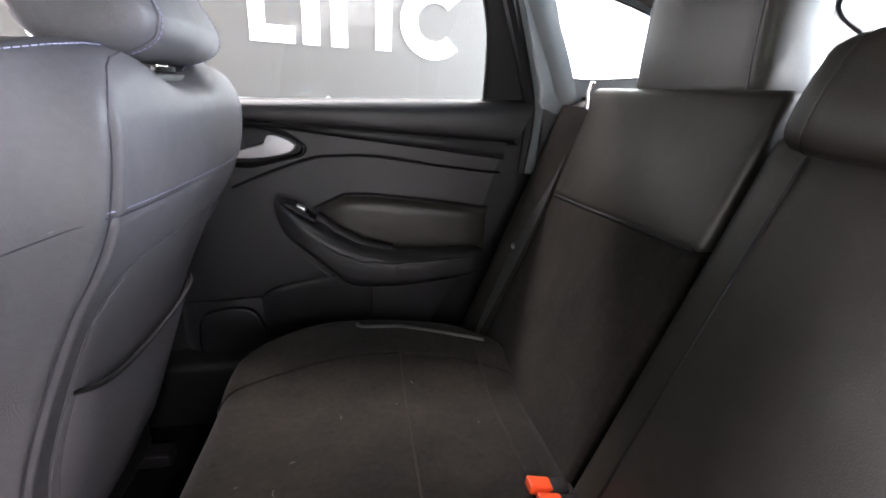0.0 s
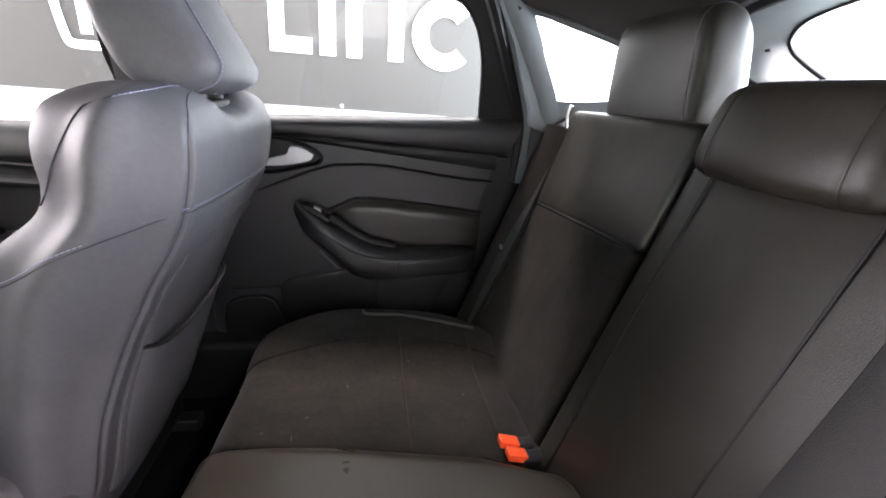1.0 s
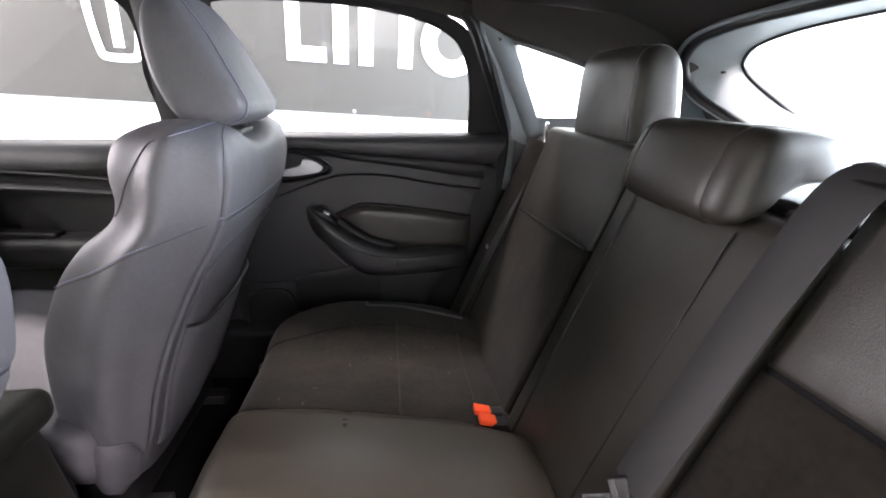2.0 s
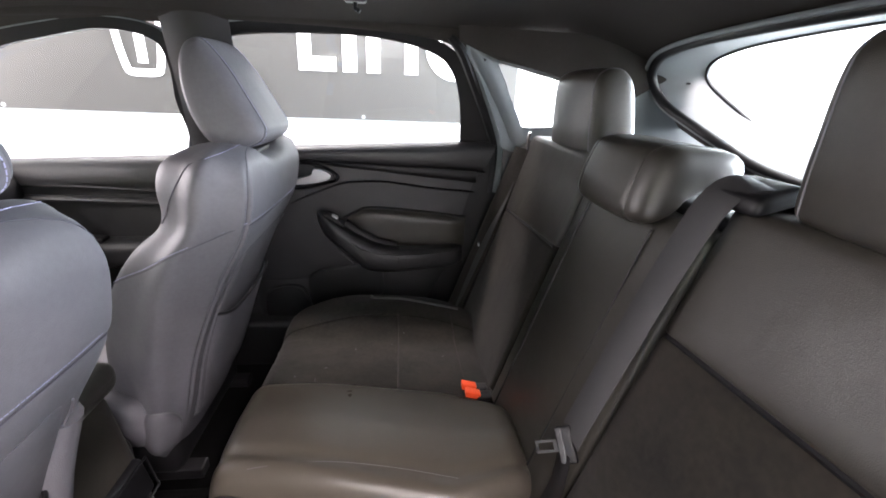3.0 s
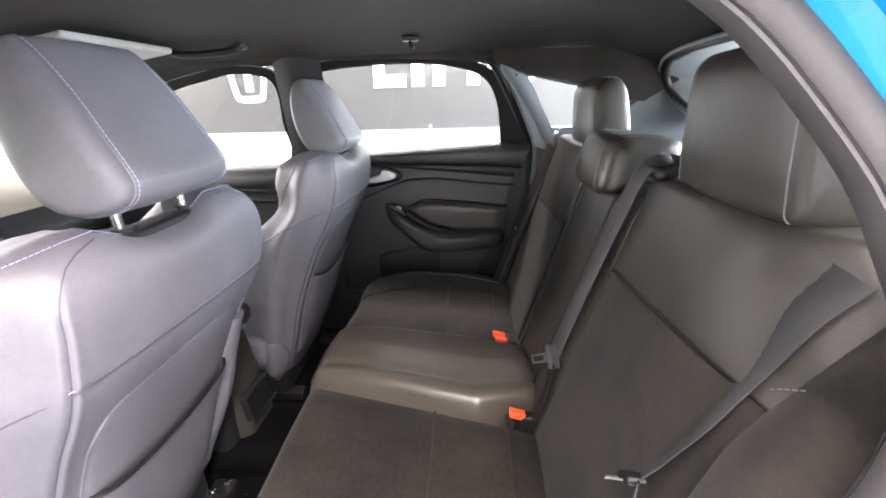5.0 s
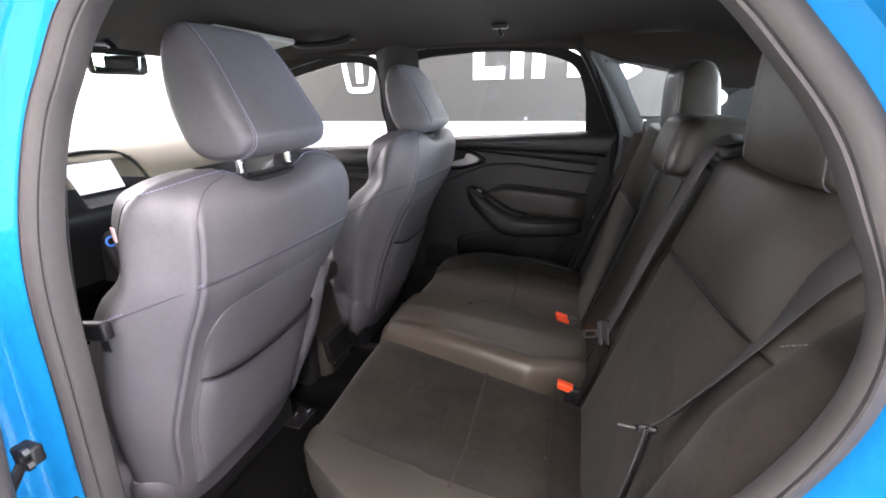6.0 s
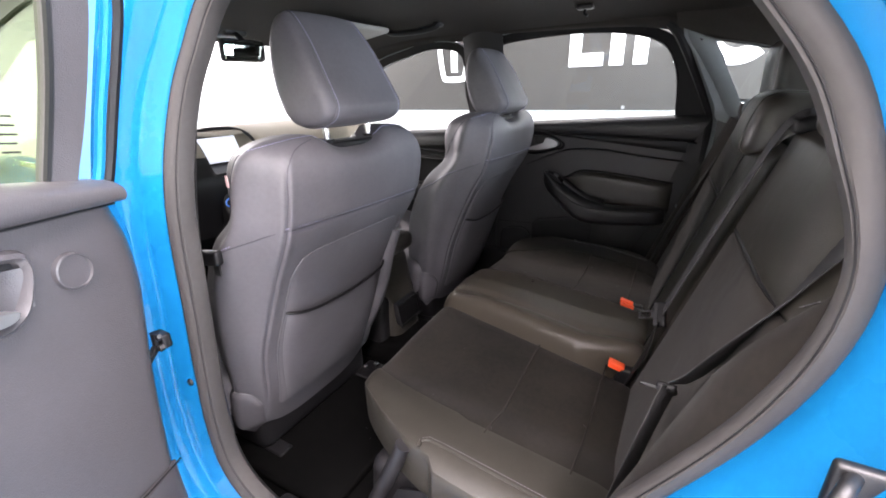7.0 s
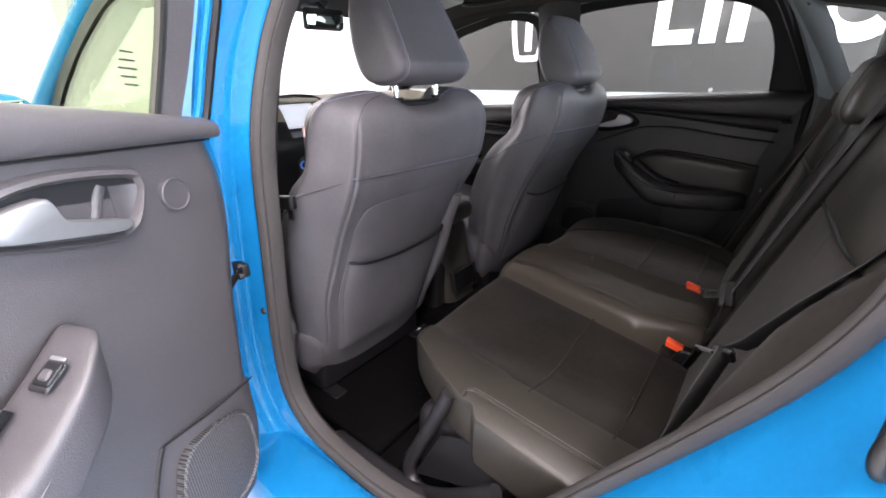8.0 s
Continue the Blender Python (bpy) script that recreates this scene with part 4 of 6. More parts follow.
DOOR_WIN = [(0.0745, 0.9760), (0.0715, 0.982), (0.059, 1.04), (0.050, 1.11), (0.048, 1.20), (0.058, 1.262), (0.105, 1.290), (0.32, 1.303), (0.48, 1.298), (0.60, 1.275), (0.667, 1.235), (0.704, 1.15), (0.717, 1.022), (0.7165, 1.015), (0.710, 1.012), (0.40, 0.992), (0.08, 0.9755)]
DOOR_RIM = [(0.036, 0.966), (0.033, 0.974), (0.013, 1.044), (0.001, 1.12), (-0.002, 1.20), (0.022, 1.285), (0.08, 1.317), (0.32, 1.330), (0.48, 1.324), (0.61, 1.303), (0.70, 1.255), (0.767, 1.16), (0.830, 1.016), (0.832, 1.008), (0.820, 1.002), (0.40, 0.970), (0.05, 0.966)]


def rear_door(P, label, dz=0.0, g=1):
    """P maps (along the door from its hinge, into the cabin, height) to the world."""
    W = lambda s, n, z: Vector(P(s, n + tumble(z), z + dz + (0.10 * s if dz else 0.0)))
    drop = lambda s: 0.014 + 0.10 * (s - 0.24)
    V = lambda s, n, z: W(s, n, z - (drop(s) if dz else 0.0))
    U = lambda s, n, z: W(s + (0.0 if dz else 0.014), n, z + (0.0 if dz else drop(s) + 0.011))
    front = lambda z: spline([(0.32, 0.080), (0.43, 0.040), (0.54, 0.038), (0.71, 0.020), (0.83, -0.002), (0.90, -0.003), (0.96, 0.015)], z)[0]
    # same trim on both doors, coloured lighter where the open one catches light
    trim = DOOR_LIT if dz else PLASTIC
    door = thing("side_door", W(0.3, 0.0, 0.35), label, "car door", "rear doors")
    into = W(0.3, 1.0, 0.8) - W(0.3, 0.0, 0.8)
    belt = lambda s: 0.985 + 0.042 * s / 0.8
    low = lambda s: 0.957 - 0.050 * s if dz else 0.962 - 0.042 * s
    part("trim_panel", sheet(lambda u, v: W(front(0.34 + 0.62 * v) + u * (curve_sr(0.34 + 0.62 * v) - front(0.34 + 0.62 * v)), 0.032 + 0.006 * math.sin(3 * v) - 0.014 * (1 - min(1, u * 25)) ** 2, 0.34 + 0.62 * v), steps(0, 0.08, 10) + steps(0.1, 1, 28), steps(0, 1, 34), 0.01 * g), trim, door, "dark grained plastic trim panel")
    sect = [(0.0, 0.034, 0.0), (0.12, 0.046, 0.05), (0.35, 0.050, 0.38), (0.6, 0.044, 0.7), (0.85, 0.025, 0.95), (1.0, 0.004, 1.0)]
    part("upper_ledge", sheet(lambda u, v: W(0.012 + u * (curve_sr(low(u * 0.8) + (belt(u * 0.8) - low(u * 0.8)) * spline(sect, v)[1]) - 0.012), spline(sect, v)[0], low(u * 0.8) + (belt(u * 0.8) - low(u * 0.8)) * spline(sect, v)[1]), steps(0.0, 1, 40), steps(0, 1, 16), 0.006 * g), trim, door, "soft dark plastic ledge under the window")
    part("ledge_groove", tube([W(s, 0.038, low(s) - (0.001 if dz else 0.003)) for s in steps(0.02, 0.80, 24)], 0.0014 if dz else 0.004, 6), PLASTIC_DARK, door)
    # shade below the ledge, set as a black strip that widens rearwards
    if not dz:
        part("ledge_shadow_gap", sheet(lambda u, v: W(0.26 + 0.51 * u, 0.037 + 0.004 * math.sin(math.pi * v), low(0.26 + 0.51 * u) - v * (0.003 + 0.033 * u)), steps(0, 1, 20), steps(0, 1, 4), 0.006 * g), PLASTIC_DARK, door, "black strip for the shadow gap under the ledge")
    groove = [W(0.18, 0.040, 0.815), W(0.27, 0.040, 0.855), W(0.345, 0.040, 0.882), W(0.39, 0.042, 0.888), W(0.48, 0.042, 0.890), W(0.63, 0.041, 0.872), W(0.765, 0.038, 0.860)]
    part("trim_groove", tube(smooth_line(groove[2:] if dz else groove, 6), 0.0035, 6), PLASTIC_DARK, door)
    # padded insert, armrest
    top = lambda s: spline([(0.340, 0.766), (0.376, 0.784), (0.416, 0.801), (0.577, 0.792), (0.742, 0.773)], s)[0]
    part("insert", sheet(lambda u, v: V(0.345 + u * 0.400, 0.034 + 0.018 * (1 - abs(2 * u - 1) ** 8) * (1 - abs(2 * v - 1) ** 8), 0.665 + v * (top(0.345 + u * 0.400) - 0.665)), steps(0, 1, 24), steps(0, 1, 12), 0.012 * g), LEATHER_REAR, door, "padded black leather insert")
    part("insert_edge", tube([V(s, 0.037, top(s) + 0.003) for s in steps(0.342, 0.745, 24)], 0.004, 6), PLASTIC_DARK, door)
    arm = [(0.264, 0.050, 0.772, 0.012, 0.014), (0.280, 0.070, 0.763, 0.036, 0.030), (0.302, 0.083, 0.750, 0.042, 0.036), (0.335, 0.090, 0.727, 0.042, 0.040), (0.400, 0.092, 0.676, 0.050, 0.042),
           (0.450, 0.090, 0.654, 0.046, 0.042), (0.526, 0.086, 0.645, 0.039, 0.040), (0.600, 0.080, 0.647, 0.036, 0.038), (0.700, 0.066, 0.652, 0.034, 0.032), (0.735, 0.05, 0.652, 0.025, 0.02)]
    rings, box_k = [], 0.38 if dz else 0.6
    for t in steps(0, 9, 45):
        s, n, z, rz, rn = spline([(i, *a) for i, a in enumerate(arm)], t)
        rings.append([V(s - 0.2 * rz * math.sin(a) * (1 if t < 4 else 0.2), n + rn * math.copysign(abs(math.cos(a)) ** box_k, math.cos(a)), z + rz * math.copysign(abs(math.sin(a)) ** box_k, math.sin(a))) for a in steps(0, 2 * math.pi, 44)[:-1]])
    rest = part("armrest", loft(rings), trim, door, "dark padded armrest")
    part("armrest_ridge", tube([V(s, n, z) for s, n, z in ((0.288, 0.104, 0.772), (0.335, 0.126, 0.741), (0.40, 0.134, 0.696), (0.45, 0.133, 0.678), (0.516, 0.129, 0.671), (0.60, 0.120, 0.672), (0.70, 0.098, 0.674))], 0.003, 6), trim, rest)
    part("armrest_slot", tube([V(0.352, 0.074, 0.765), V(0.40, 0.074, 0.730), V(0.45, 0.072, 0.702), V(0.515, 0.070, 0.686)], 0.012, 10, flat=0.6), PLASTIC_DARK, rest, "black grip recess")
    part("armrest_split", tube([V(0.520, 0.086 + 0.042 * math.cos(a), 0.646 + 0.041 * math.sin(a)) for a in steps(0.0, 1.5, 12)], 0.002, 6), PLASTIC_DARK, rest)
    if not dz:
        part("pull_strip", tube([V(0.330, 0.122, 0.688), V(0.352, 0.126, 0.668), V(0.379, 0.124, 0.642)], 0.0028, 8), STEEL, rest, "satin metal pull strip")
    slope = lambda v: v.z - 0.62 * v.x
    pod = part("switch_pod", rbox(0.030 if not dz else 0.0115, 0.021 if not dz else 0.012, 0.005 if not dz else 0.003, 0.0045 if not dz else 0.0028, 4, lambda v: V(0.322 + v.x, 0.090 + v.y, 0.779 + slope(v))), PLASTIC_DARK if not dz else PLASTIC, rest, "dark window switch surround")
    part("switch_well", rbox(0.018 if not dz else 0.009, 0.017 if not dz else 0.0095, 0.003, 0.002, 2, lambda v: V(0.322 + v.x, 0.092 + v.y, (0.7845 if not dz else 0.7815) + slope(v))), PLASTIC_DARK, pod)
    part("window_switch", rbox(0.009 if not dz else 0.0045, 0.010 if not dz else 0.006, 0.005 if not dz else 0.003, 0.0028, 4, lambda v: V(0.324 + v.x, 0.092 + v.y, (0.787 if not dz else 0.783) + slope(v) + 0.10 * v.x)), SATIN if not dz else DOOR_LIT, pod, "silver rocker switch")
    # glint at the switch's edge, built as a small metal bar
    part("switch_glint_bar", rbox(0.0016, 0.010 if not dz else 0.009, 0.0015, 0.001, 2, lambda v: V((0.308 if not dz else 0.3105) + v.x, 0.092 + v.y, (0.794 if not dz else 0.7915) + slope(v) * (1 if not dz else 0.6))), SATIN, pod, "silver bar for the glint on the switch")
    # handle
    if dz:
        bez = [(0.142, 0.901), (0.142, 0.917), (0.151, 0.925), (0.20, 0.929), (0.249, 0.927), (0.285, 0.918), (0.315, 0.900), (0.322, 0.882), (0.310, 0.868), (0.237, 0.853), (0.187, 0.848), (0.164, 0.857), (0.152, 0.873)]
    else:
        bez = [(0.138, 0.890), (0.140, 0.909), (0.150, 0.919), (0.190, 0.921), (0.245, 0.913), (0.285, 0.896), (0.312, 0.876), (0.306, 0.860), (0.280, 0.855), (0.215, 0.846), (0.178, 0.848), (0.157, 0.860), (0.144, 0.876)]
    mid = Vector((0.225, 0, 0.884))
    grow = lambda a, b: smooth_line([(mid.x + (s - mid.x) * a, 0, mid.z + (z - mid.z) * b) for s, z in bez], 5, True)
    bi, bo, bo2, bo3 = (grow(0.90, 0.80), grow(0.95, 0.90), grow(1.0, 1.0), grow(1.03, 1.07)) if dz else (grow(0.97, 0.94), grow(1.02, 1.06), grow(1.06, 1.17), grow(1.085, 1.25))
    hand = part("handle_bezel", loft([[U(p.x, 0.020, p.z) for p in bi], [U(p.x, 0.043, p.z) for p in bi], [U(p.x, 0.049, p.z) for p in bo], [U(p.x, 0.046, p.z) for p in bo2], [U(p.x, 0.036, p.z) for p in bo3], [U(p.x, 0.03, p.z) for p in bo3]], True, False), trim if dz else PLASTIC_DARK, door, "dark plastic handle bezel")
    part("handle_recess", plate([U(p.x, 0.0345 if dz else 0.0385, p.z) for p in bi], into * -0.003), PLASTIC if dz else PLASTIC_DARK, hand, "black recess", False)
    if dz:
        part("recess_rib", tube([U(0.184, 0.029, 0.910), U(0.190, 0.030, 0.90), U(0.199, 0.030, 0.874)], 0.008, 10), trim, hand)
    part("recess_wall", sheet(lambda u, v: U(0.149 + 0.028 * u, 0.036 + 0.007 * (1 - u) ** 3, 0.866 + 0.043 * v) if dz else U(0.143 + 0.055 * u, 0.0395 + 0.006 * (1 - u) ** 3, 0.866 + 0.004 * u + (0.046 - 0.006 * u) * v), steps(0, 1, 10), steps(0, 1, 6), 0.003 * g), trim, hand, "scooped end of the recess")
    if dz:
        lev = smooth_line([(0.174, 0, 0.868), (0.180, 0, 0.8625), (0.197, 0, 0.861), (0.252, 0, 0.868), (0.300, 0, 0.875), (0.308, 0, 0.884), (0.298, 0, 0.896), (0.281, 0, 0.904), (0.255, 0, 0.909), (0.249, 0, 0.906), (0.245, 0, 0.893), (0.238, 0, 0.885), (0.21, 0, 0.8785), (0.178, 0, 0.8725)], 4, True)
    else:
        lev = smooth_line([(0.172, 0, 0.866), (0.178, 0, 0.861), (0.225, 0, 0.857), (0.285, 0, 0.864), (0.300, 0, 0.876), (0.292, 0, 0.888), (0.272, 0, 0.899), (0.250, 0, 0.904), (0.243, 0, 0.897), (0.236, 0, 0.885), (0.20, 0, 0.877)], 4, True)
    mid = Vector((0.245, 0, 0.874))
    part("lever", loft([[U(p.x, 0.040, p.z) for p in lev], [U(p.x, 0.054, p.z) for p in lev], [U(mid.x + (p.x - mid.x) * 0.98, 0.057, mid.z + (p.z - mid.z) * 0.95) for p in lev], [U(mid.x + (p.x - mid.x) * 0.955, 0.0585, mid.z + (p.z - mid.z) * 0.88) for p in lev]]), SATIN, hand, "satin silver door lever")
    cap = [[U((0.095 if dz else 0.085) + r * math.cos(a), n, 0.887 + r * math.sin(a)) for a in steps(0, 2 * math.pi, 32)[:-1]] for r, n in ((0.023, 0.034), (0.022, 0.0400), (0.0205, 0.0410), (0.0195, 0.0385), (0.004, 0.0385))]
    part("screw_cap", loft(cap), trim, door, "round plastic screw cap")
    # lower pocket panel and loudspeaker
    edge = lambda z: spline([(0.34, 0.265), (0.42, 0.255), (0.498, 0.238), (0.552, 0.214)], z)[0]
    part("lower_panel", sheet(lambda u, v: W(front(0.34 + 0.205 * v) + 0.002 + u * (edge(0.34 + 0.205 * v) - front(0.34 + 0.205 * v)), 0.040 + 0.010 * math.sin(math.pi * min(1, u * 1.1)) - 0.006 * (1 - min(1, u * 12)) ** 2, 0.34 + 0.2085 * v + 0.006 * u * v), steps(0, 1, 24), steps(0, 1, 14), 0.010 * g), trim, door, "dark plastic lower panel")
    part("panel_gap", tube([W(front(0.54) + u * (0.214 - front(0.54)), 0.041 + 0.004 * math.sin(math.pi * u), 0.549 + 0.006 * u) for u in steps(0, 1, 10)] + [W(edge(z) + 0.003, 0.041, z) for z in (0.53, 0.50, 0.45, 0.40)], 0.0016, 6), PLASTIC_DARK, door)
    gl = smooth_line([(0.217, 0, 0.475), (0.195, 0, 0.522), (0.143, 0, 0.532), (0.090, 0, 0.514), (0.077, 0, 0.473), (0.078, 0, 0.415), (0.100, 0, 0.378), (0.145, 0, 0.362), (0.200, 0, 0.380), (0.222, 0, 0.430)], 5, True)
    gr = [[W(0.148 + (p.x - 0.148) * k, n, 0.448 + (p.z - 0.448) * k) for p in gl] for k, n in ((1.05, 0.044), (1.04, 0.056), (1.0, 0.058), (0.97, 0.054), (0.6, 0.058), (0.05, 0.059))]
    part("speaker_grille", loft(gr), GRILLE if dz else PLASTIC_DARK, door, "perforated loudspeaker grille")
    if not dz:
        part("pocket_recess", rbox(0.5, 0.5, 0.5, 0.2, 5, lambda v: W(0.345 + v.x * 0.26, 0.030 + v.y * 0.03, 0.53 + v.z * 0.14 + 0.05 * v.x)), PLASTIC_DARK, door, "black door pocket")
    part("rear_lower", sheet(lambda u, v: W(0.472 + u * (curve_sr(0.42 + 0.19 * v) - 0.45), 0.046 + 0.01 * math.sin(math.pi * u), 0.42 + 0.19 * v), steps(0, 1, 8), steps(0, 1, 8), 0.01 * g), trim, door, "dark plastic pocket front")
    # frame, glass, skin
    wi = smooth_line([(s, 0, z) for s, z in DOOR_WIN], 5, True)
    wo = smooth_line([(s + (0.012 if dz and s < 0.05 and z > 0.97 else 0.0), 0, z) for s, z in DOOR_RIM], 5, True)
    part("window_frame", loft([[W(p.x, -0.006, p.z) for p in wi], [W(p.x, 0.010, p.z) for p in wi], [W(q.x, 0.018, q.z) for q in wo], [W(q.x, -0.01, q.z) for q in wo], [W(p.x, -0.006, p.z) for p in wi]], True, False), DOOR_LIT if dz else PLASTIC_DARK, door, "dark window frame")
    part("window_seal", tube([W(p.x, 0.009, p.z) for p in wi], 0.004, 6, True), PLASTIC_DARK, door)
    if not dz:
        part("bright_line", tube([W(p.x * 0.985 + 0.006, 0.018, p.z * 0.99 + 0.0118) for p in wo[8:40]], 0.0022, 6), TRIM_GREY, door)
    pane = part("window_pane", sheet(lambda u, v: W(0.04 + u * (0.70 - 0.10 * v * v), 0.001, 0.965 + v * 0.335), steps(0, 1, 6), steps(0, 1, 10), 0.003 * g), GLASS_TINT if dz else GLASS, door, "side window")
    if dz:
        for k, (a, b) in enumerate(((0.090, 0.106), (0.088, 0.108), (0.086, 0.110), (0.088, 0.108), (0.086, 0.104))):
            part("glass_mark", plate([W(a, 0.0022, 1.056 - 0.009 * k), W(b, 0.0022, 1.056 - 0.009 * k), W(b, 0.0022, 1.058 - 0.009 * k), W(a, 0.0022, 1.058 - 0.009 * k)], into * 0.0004), STEEL, pane, "faint printed bar", False)
    if dz:
        part("frame_shell", tube(smooth_line([W(s, 0.016, z) for s, z in ((0.022, 0.966), (0.009, 1.0), (-0.001, 1.065), (-0.011, 1.133), (-0.014, 1.20), (0.010, 1.29), (0.06, 1.33))], 5), 0.006, 8), PAINT, door, "bright blue frame edge")
        part("frame_seal", tube(smooth_line([W(s, 0.014, z) for s, z in ((0.006, 0.960), (-0.008, 1.0), (-0.020, 1.067), (-0.029, 1.137), (-0.032, 1.20), (-0.010, 1.30), (0.05, 1.345))], 5), 0.007, 8), PLASTIC_DARK, door, "black rubber frame seal")
    pane.visible_shadow = False
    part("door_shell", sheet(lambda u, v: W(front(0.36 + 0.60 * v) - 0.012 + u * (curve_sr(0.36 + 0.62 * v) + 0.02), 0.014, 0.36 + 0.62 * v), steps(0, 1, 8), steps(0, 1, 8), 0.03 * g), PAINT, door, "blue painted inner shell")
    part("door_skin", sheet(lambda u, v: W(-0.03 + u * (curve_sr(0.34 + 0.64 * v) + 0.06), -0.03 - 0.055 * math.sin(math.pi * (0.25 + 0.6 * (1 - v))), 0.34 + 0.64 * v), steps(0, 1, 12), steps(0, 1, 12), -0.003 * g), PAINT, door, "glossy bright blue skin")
    return door


GRILLE = material("speaker_mesh", (0.05, 0.05, 0.052), 0.6, grain=0.4, grain_scale=260, cells=True, vary=0.1)
nt = GRILLE.node_tree
holes = node(nt, "ShaderNodeTexVoronoi", Scale=270.0, Randomness=0.0)
spots = nt.nodes.new("ShaderNodeValToRGB")
spots.color_ramp.elements[0].position, spots.color_ramp.elements[1].position = 0.30, 0.42
spots.color_ramp.elements[0].color, spots.color_ramp.elements[1].color = (0.004, 0.004, 0.004, 1), (0.085, 0.08, 0.085, 1)
turn_in = node(nt, "ShaderNodeMapping", Rotation=(0, 0, radians(OPEN_DEG)))
flat_in = node(nt, "ShaderNodeMapping", Scale=(1, 0, 1))
nt.links.new(nt.nodes["Texture Coordinate"].outputs["Object"], turn_in.inputs["Vector"])
nt.links.new(turn_in.outputs["Vector"], flat_in.inputs["Vector"])
nt.links.new(flat_in.outputs["Vector"], holes.inputs["Vector"])
nt.links.new(holes.outputs["Distance"], spots.inputs["Fac"])
nt.links.new(spots.outputs["Color"], nt.nodes["Principled BSDF"].inputs["Base Color"])
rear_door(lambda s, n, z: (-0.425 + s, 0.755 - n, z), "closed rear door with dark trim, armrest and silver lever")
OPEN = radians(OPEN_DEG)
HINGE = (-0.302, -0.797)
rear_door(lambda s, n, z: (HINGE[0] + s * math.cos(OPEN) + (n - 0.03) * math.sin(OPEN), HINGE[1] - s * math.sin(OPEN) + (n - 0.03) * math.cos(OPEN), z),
          "wide open rear door with trim in a lit tone, silver lever and window switch", 0.045, -1)


# ---- front doors ----
def front_door(side, label):
    W = lambda x, n, z: Vector((x, side * (0.765 - n - tumble(z)), z))
    door = thing("side_door", (-0.95, side * 0.765, 0.35), label, "car door", "front doors")
    belt = lambda x: 0.955 + 0.05 * (x + 0.57)
    part("trim_panel", sheet(lambda u, v: W(-1.40 + 0.83 * u, 0.032 + 0.01 * math.sin(4 * v), 0.36 + v * (belt(-1.40 + 0.83 * u) - 0.06 - 0.36)), steps(0, 1, 16), steps(0, 1, 16), 0.01), PLASTIC, door, "dark plastic trim panel")
    part("upper_ledge", sheet(lambda u, v: W(-1.40 + 0.83 * u, 0.065 * math.cos(v * math.pi / 2) ** 0.8 + 0.004, belt(-1.40 + 0.83 * u) - 0.07 * (1 - math.sin(v * math.pi / 2))), steps(0, 1, 16), steps(0, 1, 10), 0.006), PLASTIC, door, "soft dark ledge under the window")
    part("groove", tube(smooth_line([W(-1.38, 0.05, 0.80), W(-1.15, 0.055, 0.845), W(-0.9, 0.06, 0.862), W(-0.58, 0.05, 0.845)], 8), 0.006, 8), PLASTIC_DARK, door)
    part("swoosh", tube(smooth_line([W(-1.38, 0.05, 0.74), W(-1.2, 0.06, 0.80), W(-1.0, 0.065, 0.825), W(-0.58, 0.055, 0.815)], 8), 0.012, 8, flat=0.6), PLASTIC, door, "curved trim moulding")
    part("armrest", rbox(0.28, 0.045, 0.045, 0.03, 8, lambda v: W(-0.86 + v.x, 0.075 + v.y, 0.655 + v.z + 0.03 * v.x)), PLASTIC, door, "dark padded armrest")
    part("pull_cup", rbox(0.09, 0.02, 0.012, 0.008, 4, lambda v: W(-0.88 + v.x, 0.085 + v.y, 0.702 + v.z)), PLASTIC_DARK, door)
    part("pocket", rbox(0.33, 0.03, 0.07, 0.025, 5, lambda v: W(-0.95 + v.x, 0.05 + v.y, 0.45 + v.z)), PLASTIC_DARK, door, "black door pocket")
    part("lever", rbox(0.05, 0.008, 0.012, 0.006, 4, lambda v: W(-1.10 + v.x, 0.06 + v.y, 0.875 + v.z)), SATIN, door, "satin silver door lever")
    inner = [(-0.572, 0.952), (-0.538, 1.12), (-0.530, 1.225), (-0.56, 1.270), (-0.67, 1.285), (-0.80, 1.262), (-0.95, 1.225), (-1.13, 1.14), (-1.30, 1.02), (-1.36, 0.93), (-1.0, 0.925)]
    outer = [(-0.535, 0.93), (-0.505, 1.12), (-0.497, 1.24), (-0.535, 1.30), (-0.67, 1.316), (-0.81, 1.295), (-0.97, 1.256), (-1.16, 1.168), (-1.34, 1.05), (-1.43, 0.91), (-1.0, 0.905)]
    wi = smooth_line([(x, 0, z) for x, z in inner], 5, True)
    wo = smooth_line([(x, 0, z) for x, z in outer], 5, True)
    part("window_frame", loft([[W(p.x, -0.008, p.z) for p in wi], [W(p.x, 0.012, p.z) for p in wi], [W(q.x, 0.016, q.z) for q in wo], [W(q.x, -0.012, q.z) for q in wo], [W(p.x, -0.008, p.z) for p in wi]], True, False), PLASTIC_DARK, door, "black window frame")
    part("bright_line", tube([W(q.x, 0.017, q.z - 0.003) for q in wo[8:42]], 0.002, 6), TRIM_GREY, door)
    pane = part("window_pane", plate([W(p.x, 0.0, p.z) for p in wi], (0, side * 0.003, 0)), GLASS if side > 0 else GLASS_TINT, door, "side window", False)
    pane.visible_shadow = False
    part("door_skin", sheet(lambda u, v: W(-1.44 + 0.93 * u + 0.04 * v, -0.03 - 0.06 * math.sin(math.pi * (0.25 + 0.6 * (1 - v))), 0.34 + 0.56 * v), steps(0, 1, 12), steps(0, 1, 12), -0.003 * side), PAINT, door, "glossy bright blue skin")
